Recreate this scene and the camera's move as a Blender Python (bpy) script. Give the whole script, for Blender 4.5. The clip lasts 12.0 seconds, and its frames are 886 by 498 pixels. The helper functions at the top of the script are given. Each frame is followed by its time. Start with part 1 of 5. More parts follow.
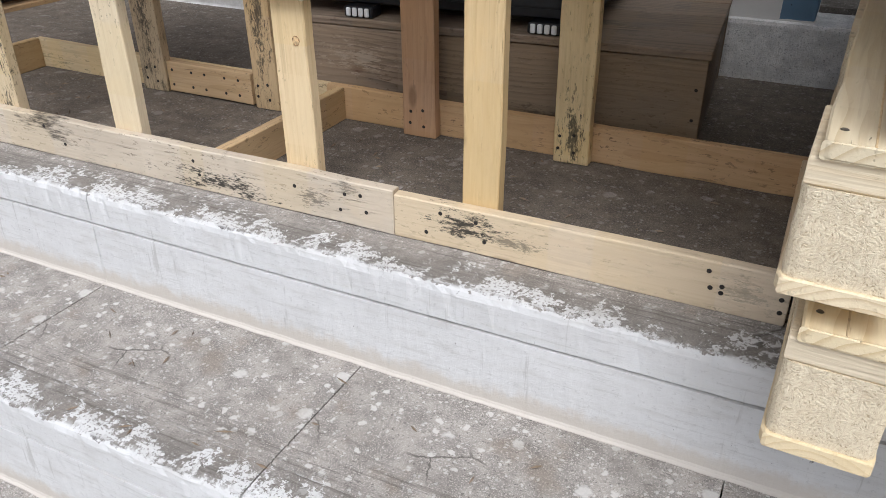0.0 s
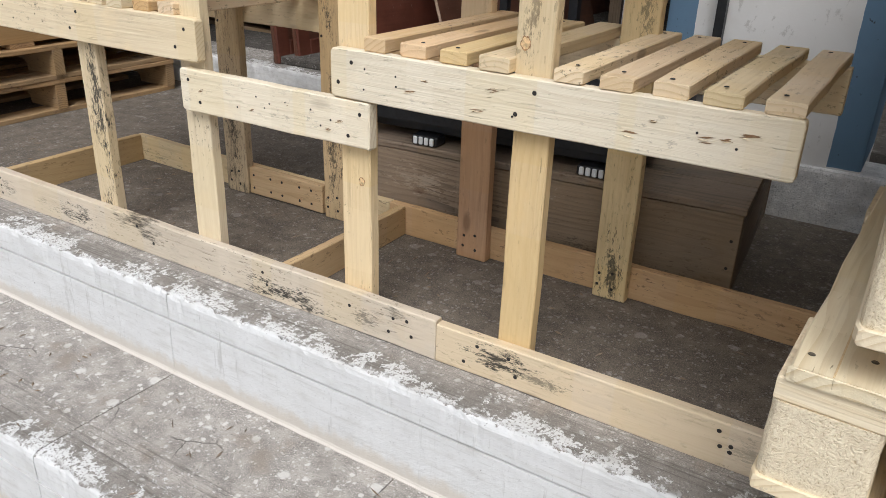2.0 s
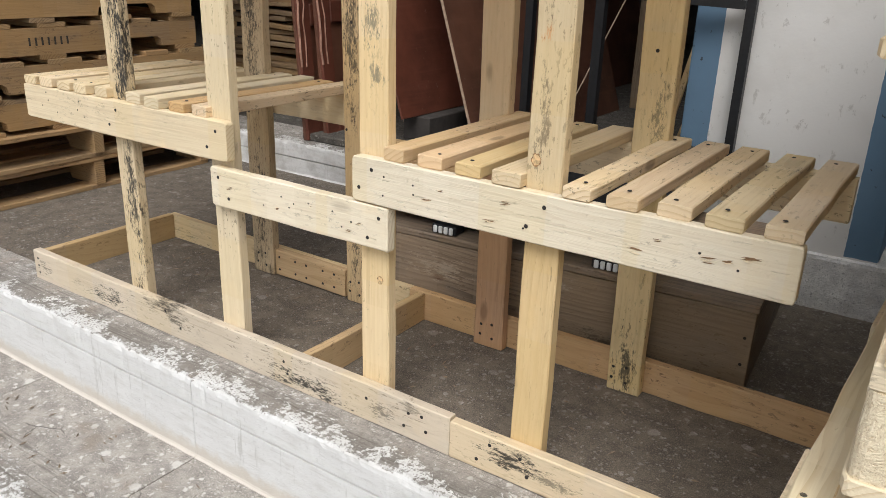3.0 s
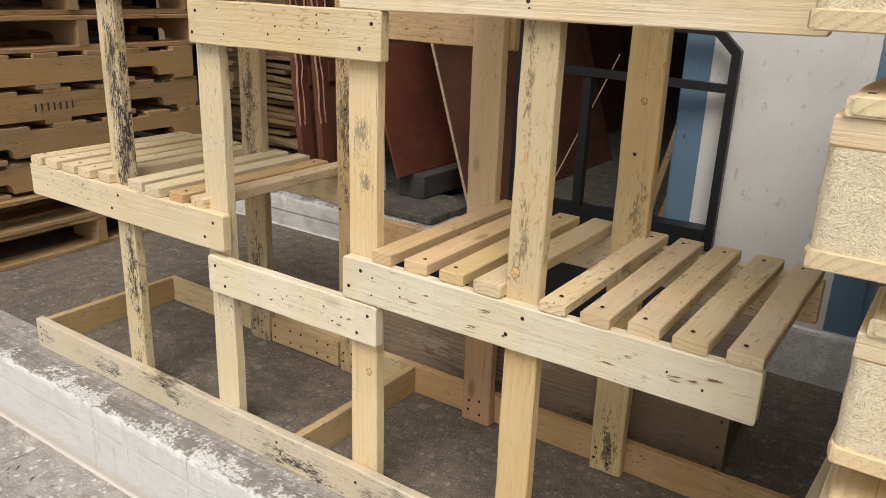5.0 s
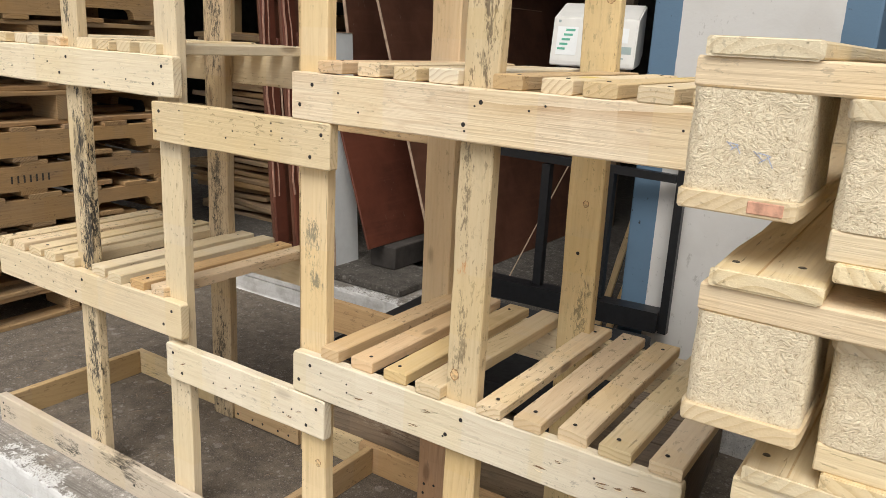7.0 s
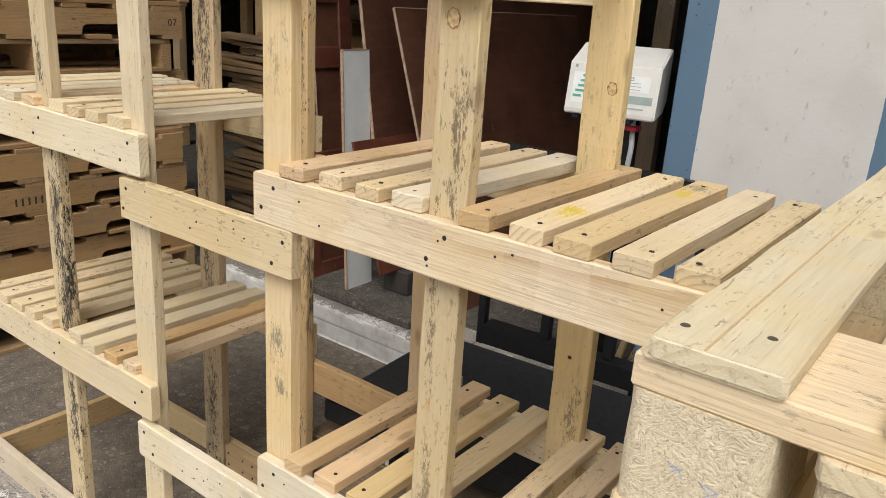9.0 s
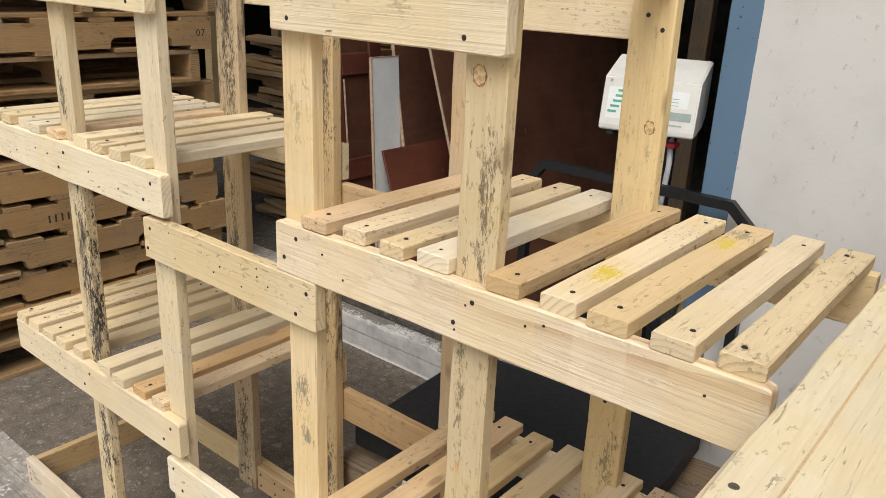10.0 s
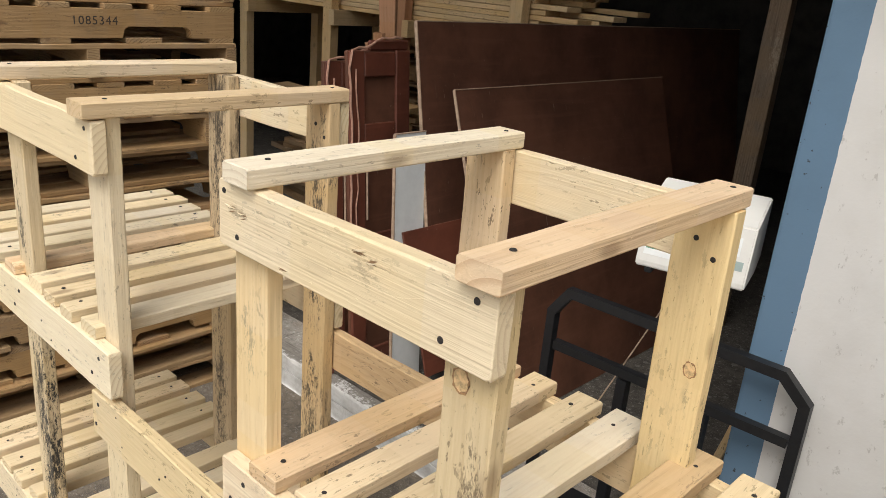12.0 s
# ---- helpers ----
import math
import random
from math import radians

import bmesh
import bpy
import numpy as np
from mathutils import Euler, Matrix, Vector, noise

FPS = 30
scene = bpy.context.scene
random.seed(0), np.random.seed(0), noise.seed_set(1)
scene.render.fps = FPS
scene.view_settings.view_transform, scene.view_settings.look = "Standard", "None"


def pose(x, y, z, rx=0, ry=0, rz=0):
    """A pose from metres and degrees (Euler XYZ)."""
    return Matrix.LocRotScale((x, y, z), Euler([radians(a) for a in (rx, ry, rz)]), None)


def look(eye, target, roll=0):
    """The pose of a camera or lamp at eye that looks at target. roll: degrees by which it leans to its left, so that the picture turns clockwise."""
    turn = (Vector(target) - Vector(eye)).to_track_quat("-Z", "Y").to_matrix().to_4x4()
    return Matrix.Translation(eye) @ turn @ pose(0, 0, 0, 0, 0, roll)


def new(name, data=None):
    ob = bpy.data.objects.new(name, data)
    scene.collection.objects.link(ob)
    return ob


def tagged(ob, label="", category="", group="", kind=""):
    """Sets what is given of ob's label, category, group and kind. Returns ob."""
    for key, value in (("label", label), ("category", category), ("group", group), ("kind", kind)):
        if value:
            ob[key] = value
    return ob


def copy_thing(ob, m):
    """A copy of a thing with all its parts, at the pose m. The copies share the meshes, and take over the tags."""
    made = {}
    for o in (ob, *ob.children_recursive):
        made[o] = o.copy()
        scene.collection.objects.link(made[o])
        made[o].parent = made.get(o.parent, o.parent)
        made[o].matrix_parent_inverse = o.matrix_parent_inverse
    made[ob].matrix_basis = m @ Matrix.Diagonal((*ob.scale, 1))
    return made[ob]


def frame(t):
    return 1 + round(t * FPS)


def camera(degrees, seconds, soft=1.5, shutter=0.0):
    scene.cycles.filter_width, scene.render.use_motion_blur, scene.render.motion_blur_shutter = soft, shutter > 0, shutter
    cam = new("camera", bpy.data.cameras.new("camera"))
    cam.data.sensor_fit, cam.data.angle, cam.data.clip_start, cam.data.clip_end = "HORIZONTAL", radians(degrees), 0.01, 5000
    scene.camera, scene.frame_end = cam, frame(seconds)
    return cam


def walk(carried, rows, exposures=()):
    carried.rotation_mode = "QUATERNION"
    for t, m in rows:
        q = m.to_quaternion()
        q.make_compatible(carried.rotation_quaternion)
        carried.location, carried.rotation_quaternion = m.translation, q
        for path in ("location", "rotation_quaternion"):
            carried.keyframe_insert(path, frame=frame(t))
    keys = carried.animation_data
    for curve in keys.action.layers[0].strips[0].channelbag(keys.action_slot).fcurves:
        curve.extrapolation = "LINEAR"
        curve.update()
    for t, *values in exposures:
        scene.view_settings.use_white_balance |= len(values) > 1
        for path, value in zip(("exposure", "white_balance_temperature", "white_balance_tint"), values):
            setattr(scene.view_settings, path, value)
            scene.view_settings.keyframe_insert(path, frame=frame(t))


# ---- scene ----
cam = camera(59.2, 12.0, soft=0.5)
PATH = [
    (0, (1.904, -0.97, 0.603), (1.138, 0.596, -0.377), -0.1),
    (0.5, (1.908, -0.978, 0.649), (1.12, 0.648, -0.207), 0.5),
    (1, (1.929, -0.985, 0.675), (1.061, 0.608, -0.167), 0.2),
    (1.5, (1.949, -0.995, 0.708), (1.017, 0.562, -0.134), 0.7),
    (2, (1.963, -1.006, 0.75), (1.014, 0.551, -0.071), 2.2),
    (2.5, (1.974, -1.003, 0.787), (0.979, 0.542, -0.002), 2.1),
    (3, (1.984, -1.003, 0.842), (0.943, 0.556, 0.145), 2.0),
    (3.2, (1.987, -1.005, 0.862), (0.931, 0.554, 0.189), 2.2),
    (4.8, (2.009, -0.999, 0.986), (0.944, 0.561, 0.329), 1.7),
    (5, (2.01, -1.002, 0.994), (0.955, 0.57, 0.347), 2.2),
    (5.5, (2.019, -1.003, 1.032), (0.969, 0.595, 0.445), 2.3),
    (6, (2.038, -1.013, 1.058), (0.983, 0.597, 0.515), 2.4),
    (6.5, (2.052, -0.992, 1.081), (0.991, 0.618, 0.55), 2.9),
    (6.7, (2.065, -0.989, 1.09), (1.008, 0.626, 0.566), 3.0),
    (8.3, (2.105, -0.886, 1.156), (1.026, 0.705, 0.603), 4.1),
    (8.5, (2.095, -0.858, 1.198), (1.002, 0.72, 0.637), 4.7),
    (9, (2.06, -0.774, 1.305), (0.933, 0.759, 0.689), 4.0),
    (9.5, (2.033, -0.766, 1.353), (0.879, 0.729, 0.694), 3.4),
    (10, (2.016, -0.711, 1.388), (0.831, 0.757, 0.724), 2.7),
    (10.5, (2.0, -0.614, 1.447), (0.761, 0.805, 0.776), 3.0),
    (11, (2.012, -0.499, 1.536), (0.712, 0.849, 0.835), 3.9),
    (11.5, (1.948, -0.467, 1.566), (0.662, 0.895, 0.864), 4.9),
    (12, (1.85, -0.442, 1.61), (0.587, 0.96, 0.948), 5.1),
]
walk(cam, [(t, look(eye, target, roll)) for t, eye, target, roll in PATH], exposures=[(0.0, -0.15, 5850, 12), (1.0, -0.15, 5900, 12), (2.5, -0.12, 6050, 10), (3.2, -0.10, 6230, 10), (5.0, -0.20, 6600, 10), (6.0, -0.12, 6500, 10), (8.3, -0.13, 6490, 10), (9.0, -0.22, 6500, 10), (9.5, -0.20, 6500, 10), (10.2, -0.13, 6500, 10), (11.0, -0.11, 6500, 10), (12.0, -0.07, 6500, 10)])

# ---- light ----
world = bpy.data.worlds.new("overcast_sky")
scene.world = world
world.use_nodes = True
wn = world.node_tree.nodes
sky = wn.new("ShaderNodeTexSky")
sky.sky_type, sky.sun_disc = "NISHITA", False
sky.sun_elevation, sky.sun_rotation = radians(58), radians(150)
sky.air_density, sky.dust_density = 1.0, 4.0
soft_sky = wn.new("ShaderNodeHueSaturation")
soft_sky.inputs["Saturation"].default_value = 0.25
world.node_tree.links.new(sky.outputs[0], soft_sky.inputs["Color"])
world.node_tree.links.new(soft_sky.outputs[0], wn["Background"].inputs[0])
wn["Background"].inputs[1].default_value = 0.152
sun = new("sun", bpy.data.lights.new("sun", "SUN"))
sun.data.energy, sun.data.angle, sun.data.color = 2.35, radians(34), (1.0, 0.95, 0.88)
sun.matrix_world = look((2.6, -4.0, 6.5), (0.9, 0.3, 0.5))


# ---- materials ----
class Nodes:
    """A material's node tree, with short calls."""

    def __init__(self, name, rough=0.8, metal=0.0):
        self.mat = bpy.data.materials.new(name)
        self.mat.use_nodes = True
        self.tree = self.mat.node_tree
        self.bsdf = self.tree.nodes["Principled BSDF"]
        self.bsdf.inputs["Roughness"].default_value = rough
        self.bsdf.inputs["Metallic"].default_value = metal

    def put(self, sock, v):
        if isinstance(v, bpy.types.NodeSocket):
            self.tree.links.new(v, sock)
        elif v is not None:
            if sock.type == "RGBA" and len(v) == 3:
                v = (*v, 1)
            sock.default_value = v

    def node(self, kind, out=0, **ins):
        n = self.tree.nodes.new("ShaderNode" + kind)
        for k, v in ins.items():
            self.put(n.inputs[k.replace("_", " ")], v)
        return n.outputs[out]

    def coord(self):
        return self.node("TexCoord", "Object")

    def math(self, op, a, b=0.0, c=0.0):
        n = self.tree.nodes.new("ShaderNodeMath")
        n.operation = op
        for sock, v in zip(n.inputs, (a, b, c)):
            self.put(sock, v)
        return n.outputs[0]

    def vmath(self, op, a, b=(0, 0, 0)):
        n = self.tree.nodes.new("ShaderNodeVectorMath")
        n.operation = op
        self.put(n.inputs[0], a)
        self.put(n.inputs[1], b)
        return n.outputs[0]

    def noise(self, vec, scale, detail=3.0, rough=0.55, distort=0.0):
        return self.node("TexNoise", 0, Vector=vec, Scale=scale, Detail=detail, Roughness=rough, Distortion=distort)

    def step(self, v, lo, hi):
        """0 below lo, 1 above hi."""
        n = self.tree.nodes.new("ShaderNodeMapRange")
        n.interpolation_type = "SMOOTHSTEP"
        self.put(n.inputs[0], v)
        n.inputs[1].default_value, n.inputs[2].default_value = lo, hi
        return n.outputs[0]

    def mix(self, f, a, b, blend="MIX"):
        n = self.tree.nodes.new("ShaderNodeMix")
        n.data_type, n.blend_type = "RGBA", blend
        self.put(n.inputs[0], f)
        self.put(n.inputs[6], a)
        self.put(n.inputs[7], b)
        return n.outputs[2]

    def split(self, vec):
        n = self.tree.nodes.new("ShaderNodeSeparateXYZ")
        self.put(n.inputs[0], vec)
        return n.outputs

    def color(self, c):
        self.put(self.bsdf.inputs["Base Color"], c)

    def rough(self, v):
        self.put(self.bsdf.inputs["Roughness"], v)

    def bump(self, height, depth=0.002, strength=1.0):
        n = self.tree.nodes.new("ShaderNodeBump")
        n.inputs["Strength"].default_value = strength
        n.inputs["Distance"].default_value = depth
        self.put(n.inputs["Height"], height)
        self.put(self.bsdf.inputs["Normal"], n.outputs[0])


def wood(name, light, dark, ring=0.34, mold=0.0, mold_scale=1.0, knots=0.5, dirt=0.15, rings=38.0, stain=0.16, speck=0.7, tear=0.6, patches=()):
    """Sawn softwood; the grain runs along the object's own x."""
    m = Nodes(name, 0.75)
    rnd = m.node("ObjectInfo", "Random")
    shift = m.node("CombineXYZ", 0, X=m.math("MULTIPLY", rnd, 43.0), Y=m.math("MULTIPLY", m.math("FRACT", m.math("MULTIPLY", rnd, 17.0)), 0.10), Z=m.math("MULTIPLY", m.math("FRACT", m.math("MULTIPLY", rnd, 29.0)), 0.05))
    p = m.vmath("ADD", m.vmath("ADD", m.coord(), (0, -0.04, 0.035)), shift)
    slow = m.noise(m.vmath("MULTIPLY", p, (2.2, 7, 7)), 1.0, 2.0)
    bent = m.vmath("ADD", m.vmath("MULTIPLY", p, (0.05, 1, 1)), m.node("CombineXYZ", 0, Y=m.math("MULTIPLY", slow, 0.055), Z=m.math("MULTIPLY", slow, 0.03)))
    w = m.tree.nodes.new("ShaderNodeTexWave")
    w.wave_type, w.rings_direction, w.wave_profile = "RINGS", "X", "SAW"
    m.put(w.inputs["Vector"], bent)
    w.inputs["Scale"].default_value, w.inputs["Distortion"].default_value, w.inputs["Detail"].default_value = rings, 1.2, 2.0
    ends = m.step(m.math("ABSOLUTE", m.split(m.node("TexCoord", "Normal"))[0]), 0.6, 0.8)
    along = m.math("SUBTRACT", 1.0, ends)
    fibre = m.math("ADD", 0.4, m.math("MULTIPLY", m.math("SUBTRACT", m.noise(m.vmath("MULTIPLY", p, (5, 190, 190)), 1.0, 3.0, 0.7), 0.4), m.math("ADD", 0.25, m.math("MULTIPLY", along, 0.75))))
    blotch = m.noise(m.vmath("MULTIPLY", p, (6, 14, 14)), 1.0, 4.0, 0.6)
    rings_seen = m.math("ADD", ring, m.math("MULTIPLY", ends, max(0.0, 0.8 - ring)))
    patchy = m.step(m.noise(m.vmath("MULTIPLY", p, (2.0, 12, 12)), 1.0, 3.0), 0.3, 0.7)
    col = m.mix(m.math("MULTIPLY", m.math("MULTIPLY", m.step(w.outputs[1], 0.45, 0.98), rings_seen), m.math("MAXIMUM", patchy, ends)), light, dark)
    col = m.mix(m.math("MULTIPLY", m.step(fibre, 0.44, 0.62), 0.20), col, dark)
    col = m.mix(m.math("MULTIPLY", m.step(blotch, 0.5, 0.8), 0.45), col, tuple(0.55 * a + 0.45 * b for a, b in zip(light, dark)))
    # thin grain lines, grey weathering, specks of pitch and mould
    lines = m.noise(m.vmath("MULTIPLY", p, (1.6, 330, 330)), 1.0, 2.0, 0.6, 0.15)
    col = m.mix(m.math("MULTIPLY", m.math("MULTIPLY", m.step(lines, 0.50, 0.64), 0.10), along), col, dark)
    grey = m.step(m.noise(m.vmath("MULTIPLY", p, (2.6, 8, 8)), 1.0, 5.0, 0.65), 0.46, 0.66)
    col = m.mix(m.math("MULTIPLY", grey, stain), col, tuple(0.5 * c + 0.12 for c in dark))
    where = m.step(m.noise(m.vmath("MULTIPLY", p, (3.5, 9, 9)), 1.0, 2.0), 0.42, 0.60)
    specks = m.step(m.noise(m.vmath("MULTIPLY", p, (48, 120, 120)), 1.0, 4.0, 0.7), 0.588, 0.622)
    col = m.mix(m.math("MULTIPLY", m.math("MULTIPLY", specks, where), speck), col, (0.10, 0.065, 0.035))
    # torn grain: short dark strokes in clusters
    torn = m.step(m.noise(m.vmath("MULTIPLY", p, (19, 210, 210)), 1.0, 3.0, 0.6, 0.4), 0.66, 0.69)
    near = m.step(m.noise(m.vmath("ADD", m.vmath("MULTIPLY", p, (5.0, 16, 16)), (7.3, 1.1, 3.7)), 1.0, 2.0), 0.50, 0.57)
    col = m.mix(m.math("MULTIPLY", m.math("MULTIPLY", torn, near), m.math("MULTIPLY", along, tear)), col, (0.085, 0.055, 0.03))
    # flowing flat-sawn figure, nested arches
    arch = m.noise(m.vmath("ADD", m.vmath("MULTIPLY", p, (1.5, 13, 13)), (2.9, 0.4, 6.1)), 1.0, 1.0, 0.4)
    rows = m.math("ABSOLUTE", m.math("SUBTRACT", m.math("FRACT", m.math("MULTIPLY", arch, 15.0)), 0.5))
    col = m.mix(m.math("MULTIPLY", m.math("MULTIPLY", m.step(rows, 0.30, 0.5), along), 0.10 + 0.42 * ring), col, tuple(0.5 * a + 0.5 * b for a, b in zip(light, dark)))
    # single dark growth lines, broken along their length
    streak = m.noise(m.vmath("ADD", m.vmath("MULTIPLY", p, (2.2, 120, 120)), (1.7, 4.1, 8.3)), 1.0, 2.0, 0.5, 0.25)
    broken = m.step(m.noise(m.vmath("MULTIPLY", p, (7, 25, 25)), 1.0, 3.0), 0.40, 0.60)
    col = m.mix(m.math("MULTIPLY", m.math("MULTIPLY", m.step(streak, 0.60, 0.65), broken), m.math("MULTIPLY", along, 0.26)), col, tuple(0.72 * c for c in dark))
    # rubbed bright and yellowed lengths
    col = m.mix(m.math("MULTIPLY", m.step(m.noise(m.vmath("ADD", m.vmath("MULTIPLY", p, (4.0, 6, 6)), (3.1, 5.2, 0.7)), 1.0, 4.0, 0.6), 0.52, 0.60), 0.30), col, tuple(c * k for c, k in zip(light, (1.08, 1.0, 0.86))))
    # lengths that other boards once covered, with straight limits
    lane = m.node("CombineXYZ", 0, X=m.math("MULTIPLY", m.split(p)[0], 6.5), Y=m.math("MULTIPLY", rnd, 31.0))
    band = m.noise(lane, 1.0, 0.0)
    col = m.mix(m.math("MULTIPLY", m.step(band, 0.56, 0.568), 0.32), col, tuple(c * k for c, k in zip(light, (0.93, 0.86, 0.66))))
    col = m.mix(m.math("MULTIPLY", m.math("SUBTRACT", 1.0, m.step(band, 0.385, 0.393)), 0.30), col, tuple(c * k for c, k in zip(light, (1.05, 1.05, 1.08))))
    # board to board
    col = m.mix(m.math("MULTIPLY", rnd, 0.24), col, tuple(0.8 * c for c in dark))
    ramp = m.tree.nodes.new("ShaderNodeValToRGB")
    ramp.color_ramp.interpolation = "CONSTANT"
    for k, (at, tone) in enumerate(((0.0, (1.0, 1.0, 1.0)), (0.22, (1.0, 0.95, 0.86)), (0.4, (0.95, 0.96, 0.98)), (0.58, (1.05, 1.03, 0.98)), (0.74, (0.95, 0.90, 0.82)), (0.88, (1.02, 0.96, 0.90)))):
        e = ramp.color_ramp.elements[k] if k < 2 else ramp.color_ramp.elements.new(at)
        e.position, e.color = at, (*tone, 1)
    m.put(ramp.inputs[0], m.math("FRACT", m.math("MULTIPLY", rnd, 7.3)))
    col = m.mix(1.0, col, ramp.outputs[0], "MULTIPLY")
    # knots
    v = m.tree.nodes.new("ShaderNodeTexVoronoi")
    m.put(v.inputs["Vector"], m.vmath("MULTIPLY", p, (4.2, 11, 11)))
    v.inputs["Scale"].default_value = 1.0
    kd = m.math("ADD", v.outputs["Distance"], m.math("MULTIPLY", m.math("SUBTRACT", blotch, 0.5), 0.12))
    knot = m.math("MULTIPLY", m.math("SUBTRACT", 1.0, m.step(kd, 0.05, 0.13)), knots)
    col = m.mix(knot, col, (0.13, 0.06, 0.025))
    # handling dirt and mould with ragged outlines
    grime = m.step(m.noise(m.vmath("MULTIPLY", p, (9, 20, 20)), 1.0, 6.0, 0.75), 0.56, 0.8)
    col = m.mix(m.math("MULTIPLY", grime, dirt), col, (0.12, 0.10, 0.075))
    if mold:
        big = m.noise(m.vmath("MULTIPLY", p, (3.2 * mold_scale, 9, 9)), 1.0, 2.0)
        fine = m.noise(m.vmath("MULTIPLY", p, (24, 120, 120)), 1.0, 5.0, 0.75)
        lo = 0.78 - 0.4 * mold
        black = m.step(m.math("ADD", m.math("MULTIPLY", big, 0.62), m.math("MULTIPLY", fine, 0.38)), lo, lo + 0.10)
        col = m.mix(m.math("MULTIPLY", black, 0.88), col, (0.030, 0.022, 0.014))
    # single stains at their own places on the board
    px, py, pz = m.split(m.coord())[:3]
    for cx, cy, rx, ry, tint, much in patches:
        dx = m.math("MULTIPLY", m.math("SUBTRACT", px, cx), 1.0 / rx)
        dy = m.math("MULTIPLY", m.math("SUBTRACT", py, cy), 1.0 / ry)
        d = m.math("SQRT", m.math("ADD", m.math("MULTIPLY", dx, dx), m.math("MULTIPLY", dy, dy)))
        grainy = m.noise(m.vmath("MULTIPLY", p, (75, 260, 260)), 1.0, 6.0, 0.8)
        lumpy = m.noise(m.vmath("MULTIPLY", p, (22, 60, 60)), 1.0, 4.0)
        f = m.math("ADD", m.math("ADD", m.math("MULTIPLY", grainy, 0.65), m.math("MULTIPLY", lumpy, 0.35)), m.math("MULTIPLY", m.math("SUBTRACT", 1.0, m.math("MINIMUM", d, 1.8)), 0.13))
        col = m.mix(m.math("MULTIPLY", m.step(f, 0.555, 0.625), much), col, tint)
    m.color(col)
    m.rough(m.math("ADD", 0.62, m.math("MULTIPLY", fibre, 0.3)))
    m.bump(m.math("ADD", m.math("MULTIPLY", fibre, 0.7), m.math("ADD", m.math("MULTIPLY", w.outputs[1], 0.25), m.math("MULTIPLY", m.math("SUBTRACT", lines, m.math("MULTIPLY", torn, 1.5)), 0.6))), 0.0016, 0.85)
    return m.mat


pine = wood("fresh_pine", (0.82, 0.705, 0.495), (0.57, 0.425, 0.24))
FLECK = (0.11, 0.078, 0.045)
MOULD, GREY_MOULD, PAINT = (0.03, 0.026, 0.02), (0.15, 0.14, 0.10), (0.66, 0.49, 0.03)
BASE = ((0.75, 0.65, 0.50), (0.52, 0.41, 0.28))
rail_left = wood("base_rail_wood", *BASE, dirt=0.35, mold=0.5, mold_scale=1.6, patches=[(0.31, -0.018, 0.15, 0.030, MOULD, 0.95), (-0.35, -0.008, 0.10, 0.032, MOULD, 0.92), (0.52, -0.005, 0.05, 0.02, MOULD, 0.6), (-0.62, 0.0, 0.04, 0.02, MOULD, 0.6)])
rail_right = wood("base_rail_wood_right", (0.79, 0.70, 0.56), (0.56, 0.45, 0.32), dirt=0.35, patches=[(-0.18, 0.004, 0.07, 0.036, MOULD, 0.95), (-0.10, 0.0, 0.06, 0.02, MOULD, 0.6), (0.24, 0.0, 0.05, 0.03, GREY_MOULD, 0.4)])
post_c_wood = wood("grey_spotted_pine", (0.80, 0.66, 0.43), (0.58, 0.42, 0.23), patches=[(0.045, 0.0, 0.045, 0.022, GREY_MOULD, 0.75), (-0.04, 0.004, 0.025, 0.02, GREY_MOULD, 0.75), (0.5, 0.0, 0.05, 0.02, GREY_MOULD, 0.5)])
post_d_wood = wood("streaked_pine", (0.76, 0.61, 0.37), (0.54, 0.39, 0.20), dirt=0.35, speck=0.9, patches=[(-0.18, -0.01, 0.02, 0.012, (0.60, 0.27, 0.09), 0.7), (0.2, 0.01, 0.13, 0.018, FLECK, 0.8), (-0.3, -0.006, 0.12, 0.016, FLECK, 0.65), (-0.02, -0.014, 0.16, 0.012, FLECK, 0.7)])
post_f_wood = wood("foot_mouldy_pine", (0.80, 0.665, 0.38), (0.56, 0.42, 0.20), dirt=0.45, patches=[(-0.64, 0.0, 0.10, 0.03, MOULD, 0.85), (-0.1, 0.01, 0.08, 0.02, MOULD, 0.6)])
slat_paint_a = wood("paint_splashed_pine", (0.80, 0.69, 0.50), (0.58, 0.44, 0.28), patches=[(-0.115, 0.0, 0.062, 0.028, PAINT, 0.95)])
slat_paint_b = wood("paint_splashed_pine_far", (0.78, 0.64, 0.42), (0.56, 0.41, 0.23), dirt=0.3, patches=[(0.12, 0.006, 0.055, 0.026, PAINT, 0.9), (0.17, 0.0, 0.04, 0.03, GREY_MOULD, 0.6)])
pine_orange = wood("orange_pine", (0.66, 0.47, 0.26), (0.44, 0.27, 0.12), ring=0.5, dirt=0.4, mold=0.3)
pine_yellow = wood("yellow_pine", (0.77, 0.59, 0.32), (0.56, 0.37, 0.16), ring=0.5, stain=0.15)
pine_white = wood("pale_pine", (0.80, 0.71, 0.54), (0.60, 0.47, 0.31), ring=0.3, speck=0.4, stain=0.12, tear=0.4)
pine_pale = wood("pale_rail_pine", (0.82, 0.73, 0.55), (0.63, 0.50, 0.33), ring=0.3, speck=0.35, stain=0.10, dirt=0.1, knots=0.25, tear=0.25)
pine_figured = wood("figured_pine", (0.82, 0.69, 0.49), (0.50, 0.31, 0.15), ring=0.85, rings=12.0, speck=0.2, stain=0.06, knots=0.08, tear=0.12)
